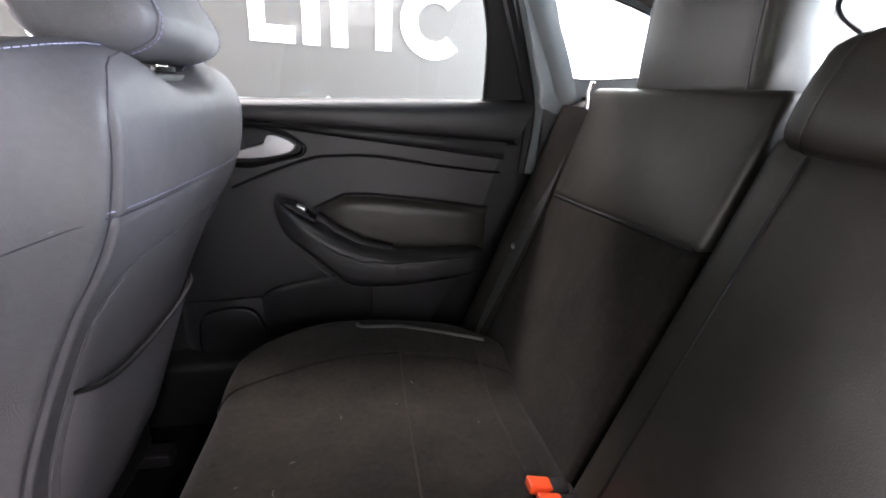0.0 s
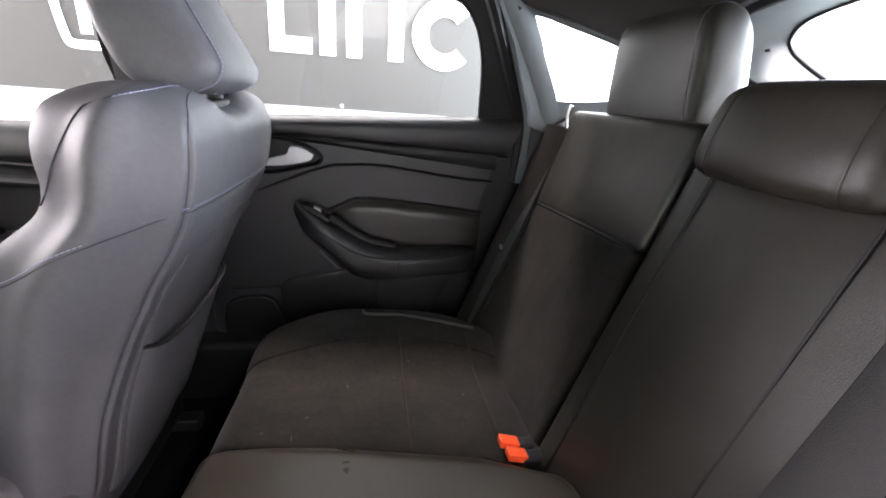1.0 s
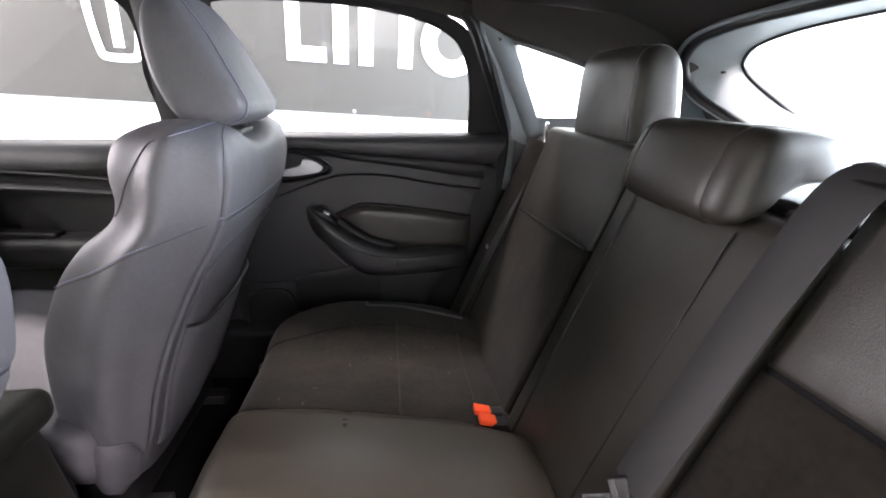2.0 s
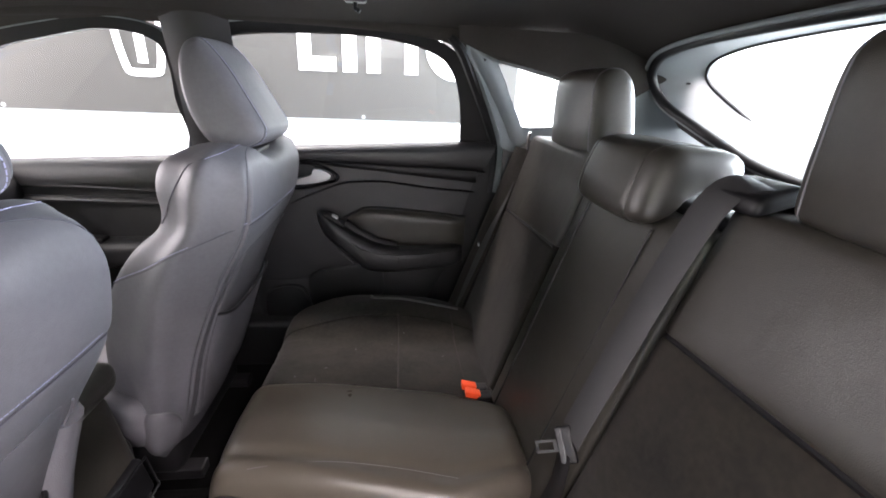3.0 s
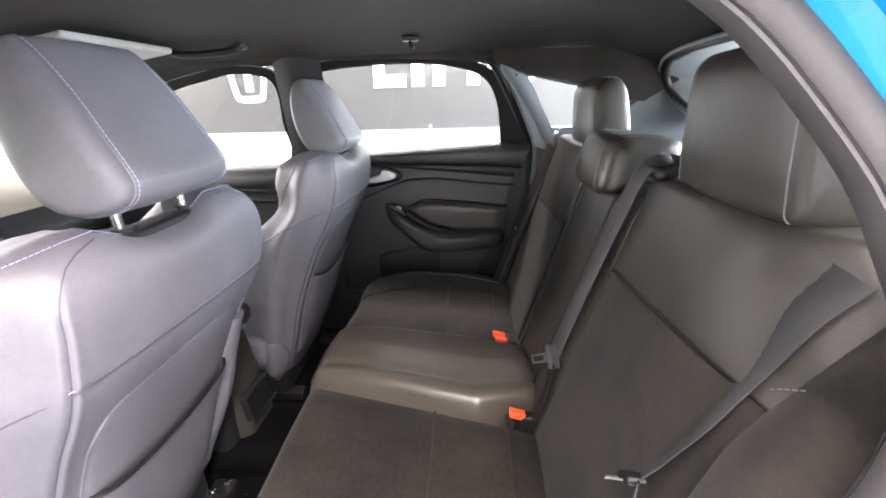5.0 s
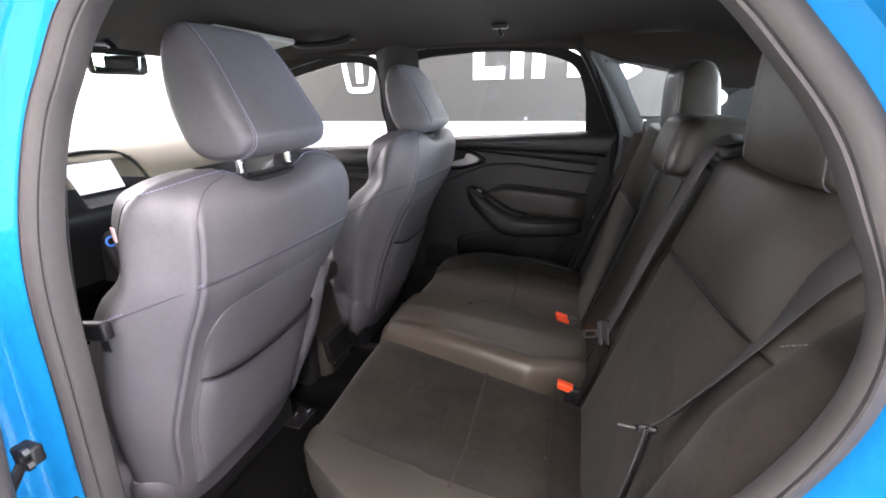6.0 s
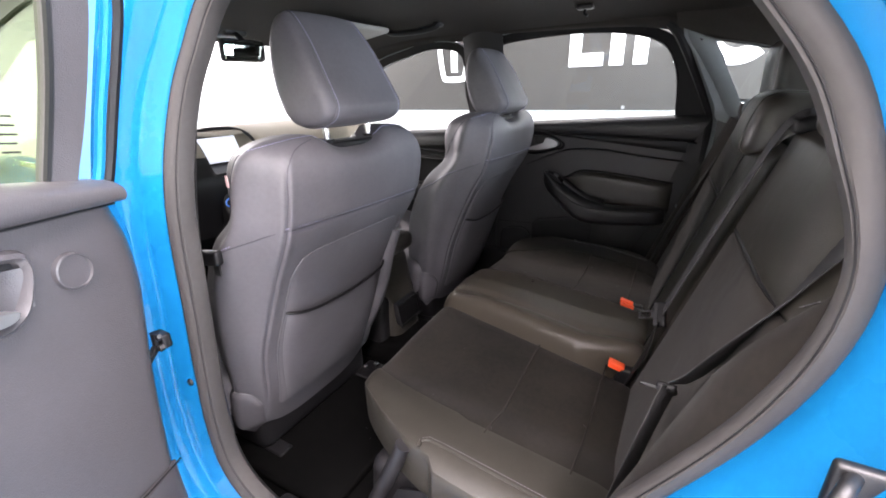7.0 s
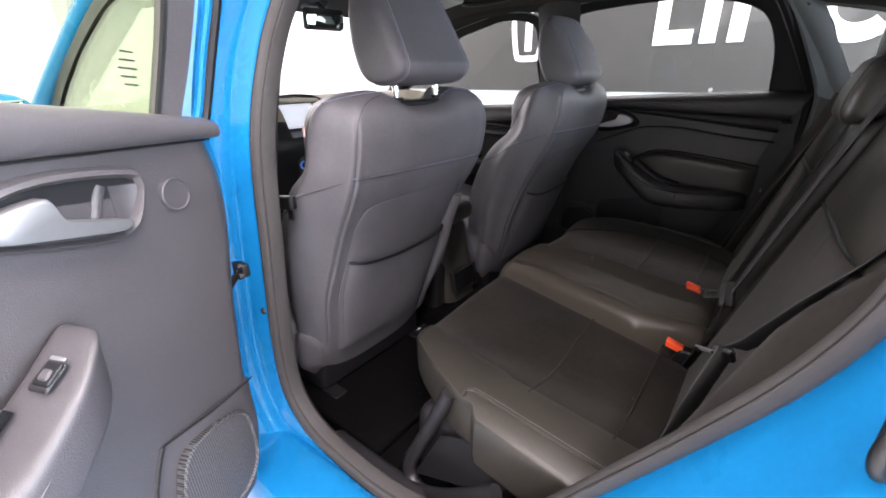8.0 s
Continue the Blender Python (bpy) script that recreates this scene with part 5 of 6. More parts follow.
    part("frame_skin", tube(smooth_line([W(-0.51, -0.016, 0.93), W(-0.482, -0.014, 1.12), W(-0.478, -0.012, 1.25), W(-0.52, -0.01, 1.315)], 6), 0.010, 8), PAINT, door, "bright blue frame edge")
    if side > 0:
        return door
    mir = part("side_mirror", rbox(0.06, 0.10, 0.07, 0.05, 6, lambda v: Vector((-1.22 + v.x + 0.2 * v.y * side, side * (0.93 + v.y * side * side), 0.985 + v.z * (1 - 1.2 * abs(v.y)) + 0.0))), PAINT, door, "blue door mirror housing")
    part("mirror_glass", rbox(0.004, 0.075, 0.05, 0.004, 3, lambda v: Vector((-1.158 + v.x, side * 0.93 + v.y, 0.985 + v.z))), MIRROR, mir, "door mirror glass")
    part("mirror_foot", rbox(0.04, 0.05, 0.025, 0.02, 4, lambda v: Vector((-1.25 + v.x, side * 0.82 + v.y, 0.945 + v.z))), PLASTIC_DARK, mir, "black mirror foot")
    return door


front_door(1, "closed front passenger door with dark trim and armrest")
front_door(-1, "closed blue driver's door with side window and mirror")
for side in (-1, 1):
    ap = lambda t: Vector((-1.50 + 0.50 * t, side * (0.735 - 0.13 * t), 0.93 + 0.375 * t - 0.03 * t * t))
    part("windscreen_pillar", tube([ap(t) for t in steps(0, 1.05, 12)], 0.030, 10), PLASTIC, body, "dark windscreen pillar trim")
    part("windscreen_pillar_skin", tube([ap(t) + Vector((-0.015, side * 0.045, 0.035)) for t in steps(-0.05, 1.1, 12)], 0.030, 10), PAINT, body, "bright blue windscreen pillar")
pane = part("windscreen", sheet(lambda u, v: (-1.62 + 0.50 * v - 0.10 * (1 - (2 * u - 1) ** 2), -0.70 + 1.40 * u, 0.93 + 0.37 * v), steps(0, 1, 12), steps(0, 1, 6), 0.004), GLASS, body, "clear windscreen")
pane.visible_shadow = False
part("bonnet", sheet(lambda u, v: (-1.62 - 0.85 * v, -0.78 + 1.56 * u, 0.91 - 0.14 * v * v - 0.05 * (2 * u - 1) ** 4), steps(0, 1, 12), steps(0, 1, 8), -0.006), PAINT, body, "glossy bright blue bonnet")


# ---- outer body and wheels ----
for side in (-1, 1):
    part("front_wing", sheet(lambda u, v: (-2.45 + 1.03 * u, side * (0.85 - 0.10 * (1 - u) ** 2 - 0.06 * v * v), 0.36 + 0.52 * v - 0.10 * v * (1 - u) ** 2), steps(0, 1, 16), steps(0, 1, 12), 0.004 * side), PAINT, body, "glossy bright blue front wing")
    for wx in (-1.95, 0.80):
        c = Vector((wx, side * 0.735, 0.31))
        turn = lambda r, y, n=40: [c + Vector((r * math.cos(a), side * y, r * math.sin(a))) for a in steps(0, 2 * math.pi, n)[:-1]]
        wheel_part = part("wheel", loft([turn(0.20, -0.085), turn(0.285, -0.09), turn(0.305, -0.075), turn(0.31, 0.0), turn(0.305, 0.075), turn(0.285, 0.09), turn(0.21, 0.085)], True, True), RUBBER, body, "black rubber tyre")
        part("rim", loft([turn(0.21, 0.070), turn(0.212, 0.088), turn(0.198, 0.090), turn(0.19, 0.060)], True, False), SATIN, wheel_part, "grey alloy rim")
        for k in range(5):
            a = 2 * math.pi * k / 5 + 0.3
            d = Vector((math.cos(a), 0, math.sin(a)))
            part("spoke", tube([c + Vector((0, side * 0.088, 0)) + d * 0.03, c + Vector((0, side * 0.090, 0)) + d * 0.11, c + Vector((0, side * 0.084, 0)) + d * 0.20], 0.024, 8, flat=0.45, up=(0, side, 0)), SATIN, wheel_part, "grey alloy spoke")
part("front_bumper", rbox(0.16, 0.80, 0.20, 0.10, 8, lambda v: Vector((-2.44 + v.x + 0.16 * (v.y / 0.8) ** 2, v.y, 0.48 + v.z))), PAINT, body, "glossy bright blue front bumper")
part("rear_bumper", rbox(0.11, 0.78, 0.16, 0.08, 8, lambda v: Vector((1.16 + v.x - 0.12 * (v.y / 0.78) ** 2, v.y, 0.40 + v.z))), PAINT, body, "glossy bright blue rear bumper")


# ---- dashboard ----
dash = thing("dashboard", (-1.3, 0, 0.6), "dashboard in a beige-grey glare tone with lit screen, knobs and slanted vents", "dashboard")


def dash_top(u, v):
    y = -0.72 + 1.44 * u
    x, z = spline([(0, -1.60, 0.910), (0.25, -1.42, 0.930), (0.5, -1.27, 0.930), (0.6, -1.19, 0.918), (0.7, -1.125, 0.885), (0.8, -1.085, 0.832), (0.9, -1.060, 0.770), (1.0, -1.10, 0.60)], v)
    mid = math.exp(-((y + 0.06) / 0.22) ** 4)
    # the driver's binnacle and the bay of the screen
    hood = 0.040 * math.exp(-((y + 0.36) / 0.18) ** 4) * math.exp(-((v - 0.55) / 0.2) ** 4)
    bay = 1 / (1 + math.exp(-(0.105 - abs(y + 0.075)) / 0.003))
    z += 0.010 * mid * math.exp(-((v - 0.55) / 0.15) ** 2) + hood
    if 0.56 < v:
        # lip over the screen, screen bay, shelf below it
        deep = -1.245 + 0.25 * (0.90 - z)
        x += mid * 0.015
        if v > 0.63 and z > 0.812:
            x += (deep - x) * bay
    return (x, y, z)


# upper dash carries the glare in its base colour
part("dash_body", sheet(dash_top, steps(0, 1, 180), steps(0, 0.76, 54), 0.004), DASH_GLARE, dash, "soft dashboard top, beige-grey as under glare")
part("dash_lower", sheet(dash_top, steps(0, 1, 180), steps(0.76, 1, 18), 0.004), PLASTIC_DARK, dash, "black lower dashboard")
stack = part("instrument_panel", rbox(0.06, 0.13, 0.11, 0.025, 6, lambda v: Vector((-1.09 + v.x - 0.30 * v.z, v.y * (1 + 0.4 * v.z) - 0.06, 0.690 + v.z))), PLASTIC_DARK, dash, "glossy black centre stack")
rim = smooth_line([(-1.075, 0.038, 0.795), (-1.105, 0.036, 0.860), (-1.150, 0.030, 0.912), (-1.185, 0.005, 0.936), (-1.195, -0.075, 0.944), (-1.185, -0.155, 0.936), (-1.150, -0.180, 0.912), (-1.105, -0.186, 0.860), (-1.075, -0.188, 0.795)], 6)
part("hood_edge", tube(rim, 0.006, 8), PLASTIC_DARK, stack, "dark rim of the screen hood")
part("screen_surround", sheet(lambda u, v: (-1.238 + 0.05 * (1 - v), -0.178 + 0.206 * u, 0.808 + 0.120 * v), steps(0, 1, 6), steps(0, 1, 6), 0.004), PLASTIC_DARK, stack, "black screen surround")
part("screen", rbox(0.003, 0.080, 0.043, 0.003, 3, lambda v: Vector((-1.205 + v.x - 0.40 * v.z, -0.062 + v.y, 0.868 + v.z))), SCREEN_LIT, stack, "lit white display", False)
for e in (1, -1):
    top, low, wide = Vector((-1.120, -0.075 + e * 0.122, 0.872)), Vector((-1.066, -0.075 + e * 0.130, 0.790)), Vector((0.003, 0.010, 0.002))
    slot = [top.lerp(low, 0.5 - 0.5 * math.cos(a)) + wide * math.sin(a) * (1.0 if abs(math.cos(a)) < 0.8 else 0.9) for a in steps(0, 2 * math.pi, 24)[:-1]]
    ring = part("air_vent", tube(slot, 0.003, 8, True), SATIN, stack, "silver-rimmed slanted air vent")
    part("vent_throat", loft([[p + Vector((0.001, 0, 0)) for p in slot], [p.lerp((top + low) / 2, 0.9) for p in slot]]), PLASTIC_DARK, ring)
    for k in steps(0.2, 0.8, 5):
        part("slat", rbox(0.004, 0.009, 0.001, 0.0008, 2, lambda v: top.lerp(low, k) + Vector((0.002, 0, 0)) + v), PLASTIC, ring)
for ky, kz, r in ((-0.095, 0.792, 0.020), (0.025, 0.68, 0.015), (-0.145, 0.68, 0.015), (-0.055, 0.68, 0.012)):
    c = Vector((-1.031 - 0.30 * (kz - 0.690), ky, kz))
    knob = [[c + Vector((h, q * math.cos(a), q * math.sin(a))) for a in steps(0, 2 * math.pi, 24)[:-1]] for q, h in ((r, 0.0), (r, 0.012), (r * 0.85, 0.016), (r * 0.55, 0.010), (r * 0.2, 0.012))]
    part("knob", loft(knob), SATIN, stack, "silver knob")
for ky in (-0.125, 0.015):
    part("silver_strip", rbox(0.003, 0.028, 0.003, 0.002, 2, lambda v: Vector((-1.046 + v.x, ky + v.y, 0.752 + v.z))), SATIN, stack, "thin silver strip")
for ky in (-0.09, -0.05, 0.05, 0.09):
    part("button", rbox(0.004, 0.016, 0.006, 0.003, 2, lambda v: Vector((-1.036 + v.x, ky - 0.055 + v.y, 0.715 + v.z))), PLASTIC, stack)
part("blue_knob_ring", tube([Vector((-1.025, -0.181 + 0.013 * math.cos(a), 0.717 + 0.013 * math.sin(a))) for a in steps(0, 2 * math.pi, 20)[:-1]], 0.003, 6, True), BLUE_LIT, stack, "blue-lit start button ring")
dash.location += Vector((0.06, -0.025, 0.070))
console = thing("centre_console", (-0.75, 0, 0.26), "dark centre console with gear lever between the front seats", "console")
part("console_body", rbox(0.36, 0.10, 0.14, 0.03, 6, lambda v: Vector((-0.80 + v.x, v.y, 0.40 + v.z - 0.12 * v.x))), PLASTIC_DARK, console, "black plastic console")
part("armrest_box", rbox(0.135, 0.082, 0.032, 0.026, 6, lambda v: Vector((-0.56 + v.x, 0.005 + v.y, 0.640 + v.z + 0.08 * v.x))), LEATHER_REAR, console, "dark leather console armrest")
part("console_rear", rbox(0.05, 0.080, 0.165, 0.035, 6, lambda v: Vector((-0.478 + v.x - 0.18 * v.z, 0.005 + v.y * (1 + 0.5 * v.z), 0.455 + v.z))), LEATHER_REAR, console, "dark padded console end")
part("console_pocket", rbox(0.012, 0.060, 0.040, 0.010, 4, lambda v: Vector((-0.420 + v.x - 0.18 * v.z, 0.005 + v.y, 0.42 + v.z))), PLASTIC_DARK, console, "black storage recess")
part("recess_rim", tube([Vector((-0.405 - 0.18 * z, 0.005 + y, 0.42 + z)) for y, z in ((-0.062, 0.035), (-0.062, -0.038), (0.062, -0.038), (0.062, 0.035))], 0.003, 6, True), PLASTIC_DARK, console)
part("gear_lever", tube([(-0.90, 0, 0.55), (-0.89, 0, 0.66)], 0.008, 10), SATIN, console)
part("gear_knob", rbox(0.022, 0.022, 0.03, 0.02, 4, lambda v: Vector((-0.888, 0, 0.685)) + v), LEATHER, console, "leather gear knob")
wheel = thing("steering_wheel", (-1.06, -0.46, 0.78), "black leather steering wheel with silver spokes", "steering wheel")
hub = Vector((-1.08, -0.46, 0.80))
wp = lambda r, a, h=0.0: hub + Vector((h * 0.9 + 0.43 * r * math.sin(a), r * math.cos(a), 0.9 * r * math.sin(a) - 0.43 * h))
part("rim", tube([wp(0.185, a) for a in steps(0, 2 * math.pi, 48)[:-1]], 0.016, 10, True), LEATHER, wheel, "black leather rim")
part("hub_pad", rbox(0.03, 0.07, 0.06, 0.025, 5, lambda v: hub + Vector((v.x - 0.03 + 0.43 * v.z, v.y, v.z))), PLASTIC_DARK, wheel)
for a in (0.0, math.pi, -math.pi / 2):
    part("spoke", tube([wp(0.05, a, -0.02), wp(0.12, a, -0.015), wp(0.18, a)], 0.012, 8, flat=0.5), SATIN, wheel, "silver spoke")

# ---- fittings of the roof ----
rear_mirror = thing("rear_view_mirror", (-0.93, -0.02, 1.30), "black rear-view mirror on a short stem", "mirror")
part("housing", rbox(0.012, 0.068, 0.032, 0.011, 6, lambda v: Vector((-0.915 + v.x + 0.165 * v.y + 0.06 * v.z, -0.094 + v.y, 1.252 + v.z))), PLASTIC_DARK, rear_mirror, "black housing")
part("mirror_glass", rbox(0.002, 0.065, 0.0285, 0.0018, 4, lambda v: Vector((-0.9015 + v.x + 0.165 * v.y + 0.06 * v.z, -0.094 + v.y * (1 - 40 * v.z * v.z), 1.252 + v.z * (1 - 12 * v.y * v.y)))), MIRROR, rear_mirror, "mirror glass")
part("stem", tube([(-0.935, -0.08, 1.262), (-0.98, -0.04, 1.29), (-1.03, -0.02, 1.315)], 0.010, 8), PLASTIC_DARK, rear_mirror)
part("sensor_box", rbox(0.05, 0.045, 0.02, 0.015, 4, lambda v: Vector((-1.07 + v.x, -0.02 + v.y, 1.325 + v.z))), PLASTIC_DARK, rear_mirror)


def visor(x, y, label):
    v0 = thing("sun_visor", (x - 0.06, y, 1.30), label, "sun visor")
    part("flap", rbox(0.085, 0.19, 0.009, 0.008, 5, lambda v: Vector((x + v.x, y + v.y, liner(x, 0.3)[2] - 0.030 + v.z + 0.16 * v.x))), VISOR, v0, "pale grey flap")
    part("hinge_rod", tube([(x - 0.08, y - 0.20, liner(x, 0.3)[2] - 0.040), (x - 0.08, y + 0.20, liner(x, 0.3)[2] - 0.040)], 0.006, 8), PLASTIC, v0)


visor(-0.82, 0.26, "pale grey sun visor folded up to the headliner")


def grab_handle(x, y, side):
    h = thing("grab_handle", (x, y, 1.34), "dark plastic grab handle on the roof rail", "handle", "grab handles")
    part("grip", tube(smooth_line([(x - 0.120, y, 1.358), (x - 0.105, y - side * 0.012, 1.342), (x - 0.05, y - side * 0.02, 1.334), (x + 0.05, y - side * 0.02, 1.336), (x + 0.105, y - side * 0.012, 1.345), (x + 0.115, y, 1.360)], 6), 0.011, 10), PLASTIC_DARK, h, "dark grip")
    for e in (1, -1):
        part("foot", rbox(0.018, 0.016, 0.012, 0.008, 3, lambda v: Vector((x + e * 0.112, y + side * 0.004, 1.358)) + v), PLASTIC, h)


grab_handle(-0.66, 0.50, 1)
grab_handle(-0.66, -0.50, -1)
for side in (-1, 1):
    hook = thing("coat_hook", (-0.005, side * 0.50, 1.355), "small dark coat hook on the headliner", "hook", "coat hooks")
    part("hook_base", rbox(0.026, 0.018, 0.008, 0.007, 4, lambda v: Vector((-0.005, side * 0.49, 1.359)) + v), PLASTIC, hook)
    part("hook_peg", tube([(-0.005, side * 0.49, 1.355), (-0.005, side * 0.485, 1.338), (0.006, side * 0.482, 1.332)], 0.005, 8), PLASTIC_DARK, hook)
for y in (0.45, 0.13):
    clip = thing("headliner_clip", (0.80, y, 1.36), "small round plastic clip in the headliner", "clip", "headliner clips")
    part("clip_head", loft([[Vector((0.78 + r * math.cos(a), y + r * math.sin(a), liner(0.78, y)[2] + h)) for a in steps(0, 2 * math.pi, 18)[:-1]] for r, h in ((0.012, 0.002), (0.012, -0.004), (0.008, -0.006), (0.002, -0.006))]), PLASTIC_DARK, clip)


# ---- seat belts and buckles ----
def buckle(x, y, z, name_label, count=1):
    b = thing("belt_buckle", (x + 0.01, y, z - 0.07), name_label, "buckle", "belt buckles")
    for k in range(count):
        o = Vector((x - 0.005 * k, y + 0.027 * k, z))
        part("buckle_body", rbox(0.017, 0.0125, 0.045, 0.006, 4, lambda v: o + Vector((v.x + 0.35 * v.z + 0.012, v.y, v.z - 0.044))), PLASTIC_DARK, b, "black plastic buckle body")
        part("release_button", rbox(0.0175, 0.010, 0.008, 0.003, 3, lambda v: o + Vector((v.x, v.y, v.z + 0.001 - 0.25 * v.x))), RED, b, "bright red release button")
        part("strap", ribbon([o + Vector((0.02, 0, -0.06)), o + Vector((0.035, 0, -0.10))], 0.03, 0.004, lambda s: (0, 1, 0)), WEBBING, b)


buckle(0.264, 0.138, 0.524, "pair of black belt buckles with red buttons by the middle pad", 2)
buckle(0.278, -0.166, 0.526, "black belt buckle with red button by the middle pad")


def tongue(parent, at, along, across, metal=None, k=1.0):
    """A steel belt tongue with its plastic grip."""
    a, c = Vector(along).normalized(), Vector(across).normalized()
    n = a.cross(c)
    m = Matrix((a, c, n)).transposed()
    at = Vector(at)
    grip = part("tongue_grip", rbox(0.012, 0.027, 0.005, 0.0045, 4, lambda v: at + m @ v), PLASTIC_DARK, parent, "black tongue grip")
    metal = metal or SATIN
    inner = [(0.024 * k, -0.0055), (0.053 * k, -0.0055), (0.053 * k, 0.0055), (0.024 * k, 0.0055)]
    outer = [(0.010 * k, -0.009), (0.058 * k, -0.009), (0.058 * k, 0.009), (0.010 * k, 0.009)]
    part("tongue_plate", frame_band([at + m @ Vector((p, q, 0.0012)) for p, q in inner], [at + m @ Vector((p, q, 0.0012)) for p, q in outer], n * 0.0022), metal, grip, "bright steel tongue", False)
    part("tongue_shoulder", rbox(0.005, 0.025, 0.002, 0.0015, 3, lambda v: at + m @ (v + Vector((0.010 * k, 0, 0.004)))), metal, grip, "bright steel tongue")


belt_m = thing("seat_belt", (0.48, -0.17, 1.04), "dark grey middle seat belt over the backrest, tongue hanging", "seat belt", "rear seat belts")
path = smooth_line([(0.560, -0.208, 1.050), (0.515, -0.194, 1.080), (0.476, -0.176, 1.062), (0.440, -0.168, 0.965), (0.400, -0.166, 0.845), (0.366, -0.163, 0.735), (0.352, -0.162, 0.690)], 6)
part("webbing", ribbon(path, 0.058, 0.0025, lambda s: (0.05, 1, 0.1)), WEBBING, belt_m, "dark grey webbing")
part("belt_guide", rbox(0.028, 0.040, 0.012, 0.010, 4, lambda v: Vector((0.505, -0.192, 1.068)) + Vector((v.x, v.y, v.z + 0.3 * v.x))), PLASTIC_DARK, belt_m, "black belt guide")
tongue(belt_m, (0.347, -0.165, 0.676), (-0.75, 0.30, -0.35), (0.10, -0.60, -0.70), STEEL, 0.8)
path = smooth_line([(0.345, -0.168, 0.665), (0.335, -0.178, 0.60), (0.318, -0.178, 0.545), (0.30, -0.175, 0.49)], 6)
# shade on the lower belt comes from using the black material
part("lower_webbing", ribbon(path, 0.044, 0.0025, lambda s: (0.05, 1, 0.0)), PLASTIC_DARK, belt_m, "dark grey webbing, coloured black for shade")

belt_r = thing("seat_belt", (0.5, 0.64, 1.0), "dark grey outer seat belt hanging straight beside the backrest", "seat belt", "rear seat belts")
path = smooth_line([(0.525, 0.655, 1.03), (0.470, 0.632, 1.012), (0.418, 0.612, 0.87), (0.362, 0.603, 0.72), (0.305, 0.612, 0.56), (0.270, 0.622, 0.46)], 6)
part("webbing", ribbon(path, 0.047, 0.0025, lambda s: (-0.25, 1, 0.0)), WEBBING, belt_r, "dark grey webbing")
part("belt_stop", loft([[Vector((0.345 + h, 0.580 + r * math.cos(a), 0.727 + r * math.sin(a))) for a in steps(0, 2 * math.pi, 14)[:-1]] for r, h in ((0.007, 0.0), (0.006, -0.004), (0.002, -0.005))]), TRIM_GREY, belt_r, "small grey stop button")
part("belt_guide", rbox(0.02, 0.032, 0.014, 0.008, 4, lambda v: Vector((0.515, 0.655, 1.025)) + v), PLASTIC_DARK, belt_r, "black belt guide")
part("latch_pin", tube([(0.475, 0.600, 1.012), (0.470, 0.598, 1.045), (0.472, 0.590, 1.066)], 0.005, 8), CHROME, belt_r, "bright release pin")

belt_l = thing("seat_belt", (0.50, -0.60, 1.05), "dark grey outer seat belt hanging slack, tongue loose", "seat belt", "rear seat belts")
path = smooth_line([(0.515, -0.560, 1.030), (0.490, -0.557, 0.997), (0.471, -0.558, 0.964), (0.446, -0.555, 0.908), (0.421, -0.558, 0.864), (0.392, -0.548, 0.803), (0.374, -0.546, 0.780)], 6)
part("webbing", ribbon(path, 0.046, 0.0022, lambda s: Vector((0.25, -0.95, 0.0)).lerp(Vector((-0.40, -0.78, 0.47)), min(1.0, s * 1.3))), WEBBING, belt_l, "dark grey webbing")
tongue(belt_l, (0.364, -0.540, 0.764), (-0.9, 0.25, -0.15), (0.1, 0.70, -0.60), STEEL, 0.55)
path = smooth_line([(0.366, -0.552, 0.778), (0.350, -0.574, 0.72), (0.325, -0.588, 0.60), (0.300, -0.598, 0.47)], 6)
part("lower_webbing", ribbon(path, 0.046, 0.0025, lambda s: (0.42, 0.80, -0.1)), WEBBING, belt_l, "dark grey webbing")

for side in (-1, 1):
    fb = thing("seat_belt", (-0.35, side * 0.70, 1.12), "dark grey front seat belt hanging on the pillar", "seat belt", "front seat belts")
    fx = lambda z: -0.360 + 0.19 * (z - 0.85)
    fy = lambda z: side * (0.668 - tumble(z) * 0.6)
    path = [Vector((fx(z), fy(z), z)) for z in steps(0.36, 1.16, 20)]
    part("webbing", ribbon(shift_path(path, (-0.030 if side < 0 else 0.0, 0, 0)), 0.045, 0.0025, lambda s: (1, 0.25 * side, 0)), WEBBING, fb, "dark grey webbing")
    part("belt_guide", rbox(0.02, 0.014, 0.018, 0.008, 4, lambda v: Vector((fx(1.16) - (0.075 if side < 0 else 0.0), fy(1.16), 1.165)) + v), PLASTIC_DARK, fb, "black belt guide")
    grip = part("tongue_grip", rbox(0.030, 0.008, 0.014, 0.006, 4, lambda v: Vector((fx(0.86), fy(0.86) - side * 0.004, 0.86 + 0.15 * v.x)) + v), PLASTIC_DARK, fb, "black tongue grip")
    part("tongue_plate", rbox(0.009, 0.0015, 0.013, 0.001, 3, lambda v: Vector((fx(0.86) + 0.012, fy(0.86) - side * 0.006, 0.840)) + v), STEEL, grip, "bright steel tongue")

# ---- hinge, striker and stud ----
hinge = part("door_hinge", rbox(0.014, 0.007, 0.012, 0.004, 3, lambda v: Vector((-0.318, -0.785, 0.778)) + v), PLASTIC_DARK, body, "black steel door hinge")
part("hinge_pin", tube([(-0.318, -0.794, 0.764), (-0.318, -0.794, 0.794)], 0.006, 10), PLASTIC_DARK, hinge)
part("check_strap", tube([(-0.318, -0.797, 0.770), (-0.285, -0.835, 0.762)], 0.006, 8), PLASTIC_DARK, hinge)
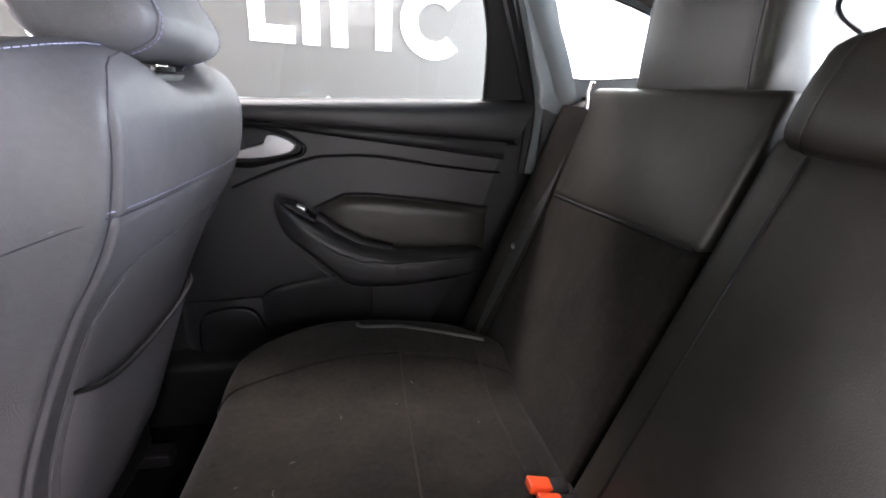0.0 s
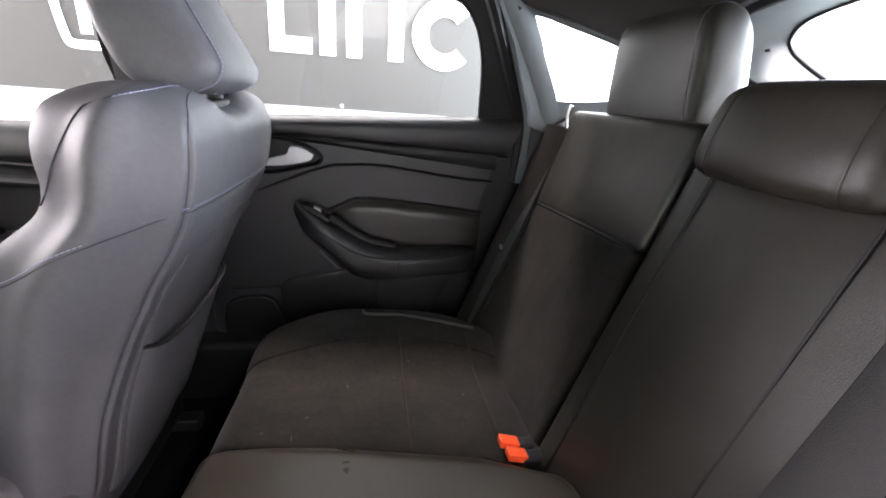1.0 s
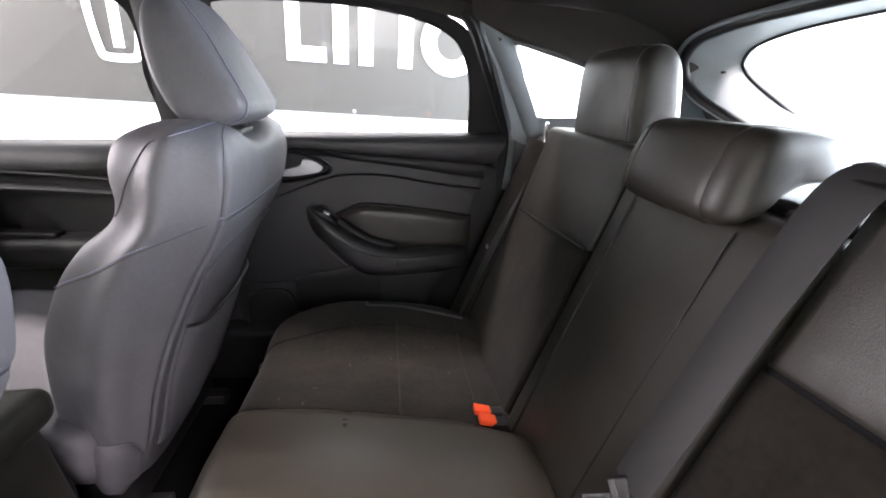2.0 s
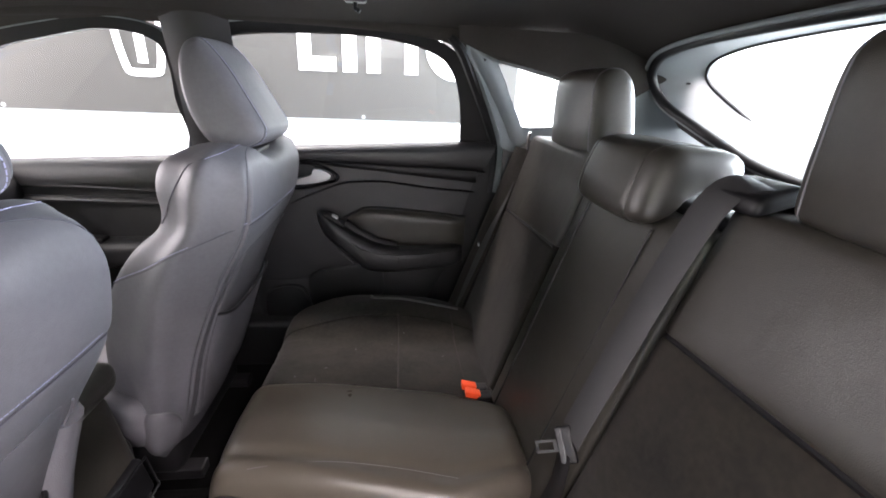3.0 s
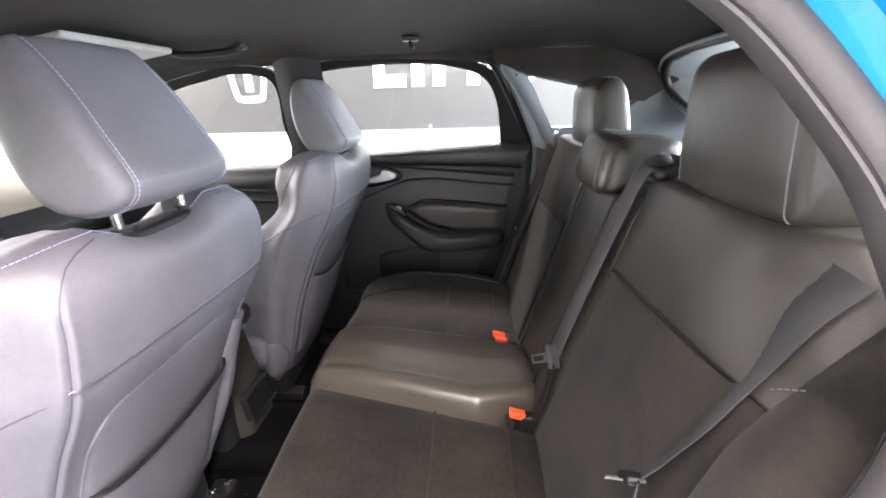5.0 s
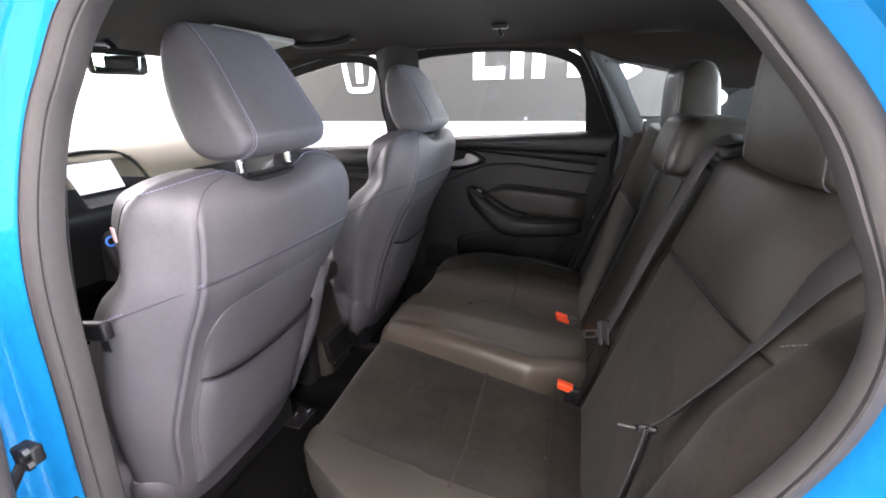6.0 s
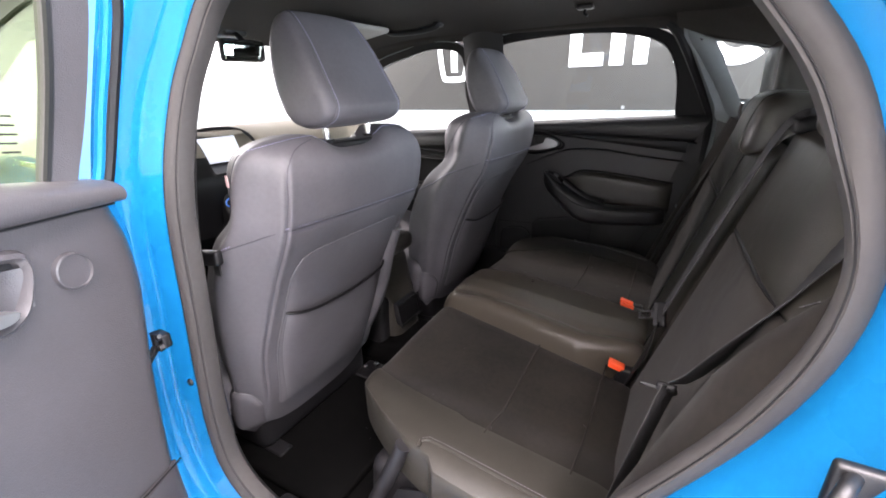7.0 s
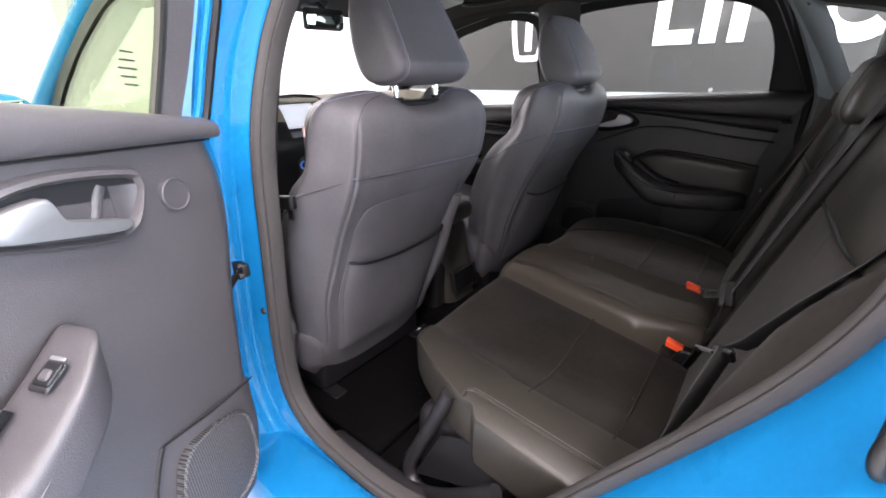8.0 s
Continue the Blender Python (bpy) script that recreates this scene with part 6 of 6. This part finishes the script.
for z in (0.772, 0.79):
    part("bolt", loft([[Vector((-0.306 + r * math.cos(a), -0.792 - h, z + r * math.sin(a))) for a in steps(0, 2 * math.pi, 6)[:-1]] for r, h in ((0.006, 0.0), (0.006, 0.006), (0.003, 0.007))]), STEEL, hinge)
bolt = thing("jamb_bolt", (-0.292, -0.775, 0.70), "small steel bolt in the blue pillar", "bolt")
part("bolt_head", loft([[Vector((-0.292 + r * math.cos(a), -0.774 - h, 0.70 + r * math.sin(a))) for a in steps(0, 2 * math.pi, 6)[:-1]] for r, h in ((0.006, 0.0), (0.006, 0.004), (0.003, 0.005))]), STEEL, bolt)
striker = thing("door_striker", (0.468, -0.762, 0.85), "bright steel door striker on the blue jamb", "striker")
part("striker_plate", rbox(0.018, 0.005, 0.026, 0.004, 3, lambda v: Vector((0.468, -0.762, 0.876)) + v), STEEL, striker)
part("striker_loop", tube(smooth_line([(0.462, -0.762, 0.894), (0.452, -0.782, 0.894), (0.447, -0.788, 0.876), (0.452, -0.782, 0.858), (0.462, -0.762, 0.858)], 5), 0.005, 10), STEEL, striker, "bright steel loop")
stud = thing("rail_stud", (-0.449, -0.173, 0.26), "bright seat rail bolts on the black carpet", "bolt")
part("rail_cap", rbox(0.03, 0.03, 0.014, 0.008, 3, lambda v: Vector((-0.449, -0.17, 0.268)) + v), PLASTIC_DARK, stud)
for k in (-0.012, 0.014):
    part("bolt", rbox(0.008, 0.008, 0.007, 0.004, 3, lambda v: Vector((-0.449 + k, -0.175 + k, 0.287)) + v), CHROME, stud)

# scuff trim between sill and bench
scuff = thing("scuff_trim", (0.0, -0.62, 0.30), "dark plastic scuff trim beside the bench base", "trim")
part("scuff_loop", tube(smooth_line([(-0.020, -0.592, 0.535), (-0.040, -0.600, 0.480), (-0.080, -0.615, 0.385), (-0.098, -0.625, 0.338), (-0.088, -0.635, 0.305), (-0.052, -0.642, 0.298), (0.020, -0.645, 0.345), (0.117, -0.645, 0.432)], 8), 0.015, 12), PLASTIC, scuff, "curved dark plastic edge")
part("scuff_panel", sheet(lambda u, v: (-0.085 + 0.20 * u + 0.05 * v, -0.588 - 0.03 * (1 - v), 0.31 + 0.11 * v + 0.09 * u), steps(0, 1, 10), steps(0, 1, 8), -0.01), PLASTIC_DARK, scuff, "black plastic inner face")

# crumbs and lint on the seat and the carpet
random.seed(5)
lint = []
for k in range(24):
    if k < 12:
        x, y = random.uniform(-0.15, 0.27), random.choice((random.uniform(0.2, 0.5), random.uniform(-0.5, -0.15)))
        z = bench_top(x, y) + 0.0005
    else:
        x, y, z = random.uniform(-0.62, -0.22), random.uniform(-0.6, -0.15), 0.2805
    a, r = random.uniform(0, 6.3), random.uniform(0.001, 0.005)
    d = Vector((math.cos(a), math.sin(a), 0)) * r
    lint.append(tube([Vector((x, y, z)) - d, Vector((x + d.y * 0.3, y - d.x * 0.3, z + 0.0006)), Vector((x, y, z)) + d], 0.0003, 4))
tagged(link("lint", join(*lint), PIPING), "pale specks of lint on seat and carpet", "lint", "", "stuff")
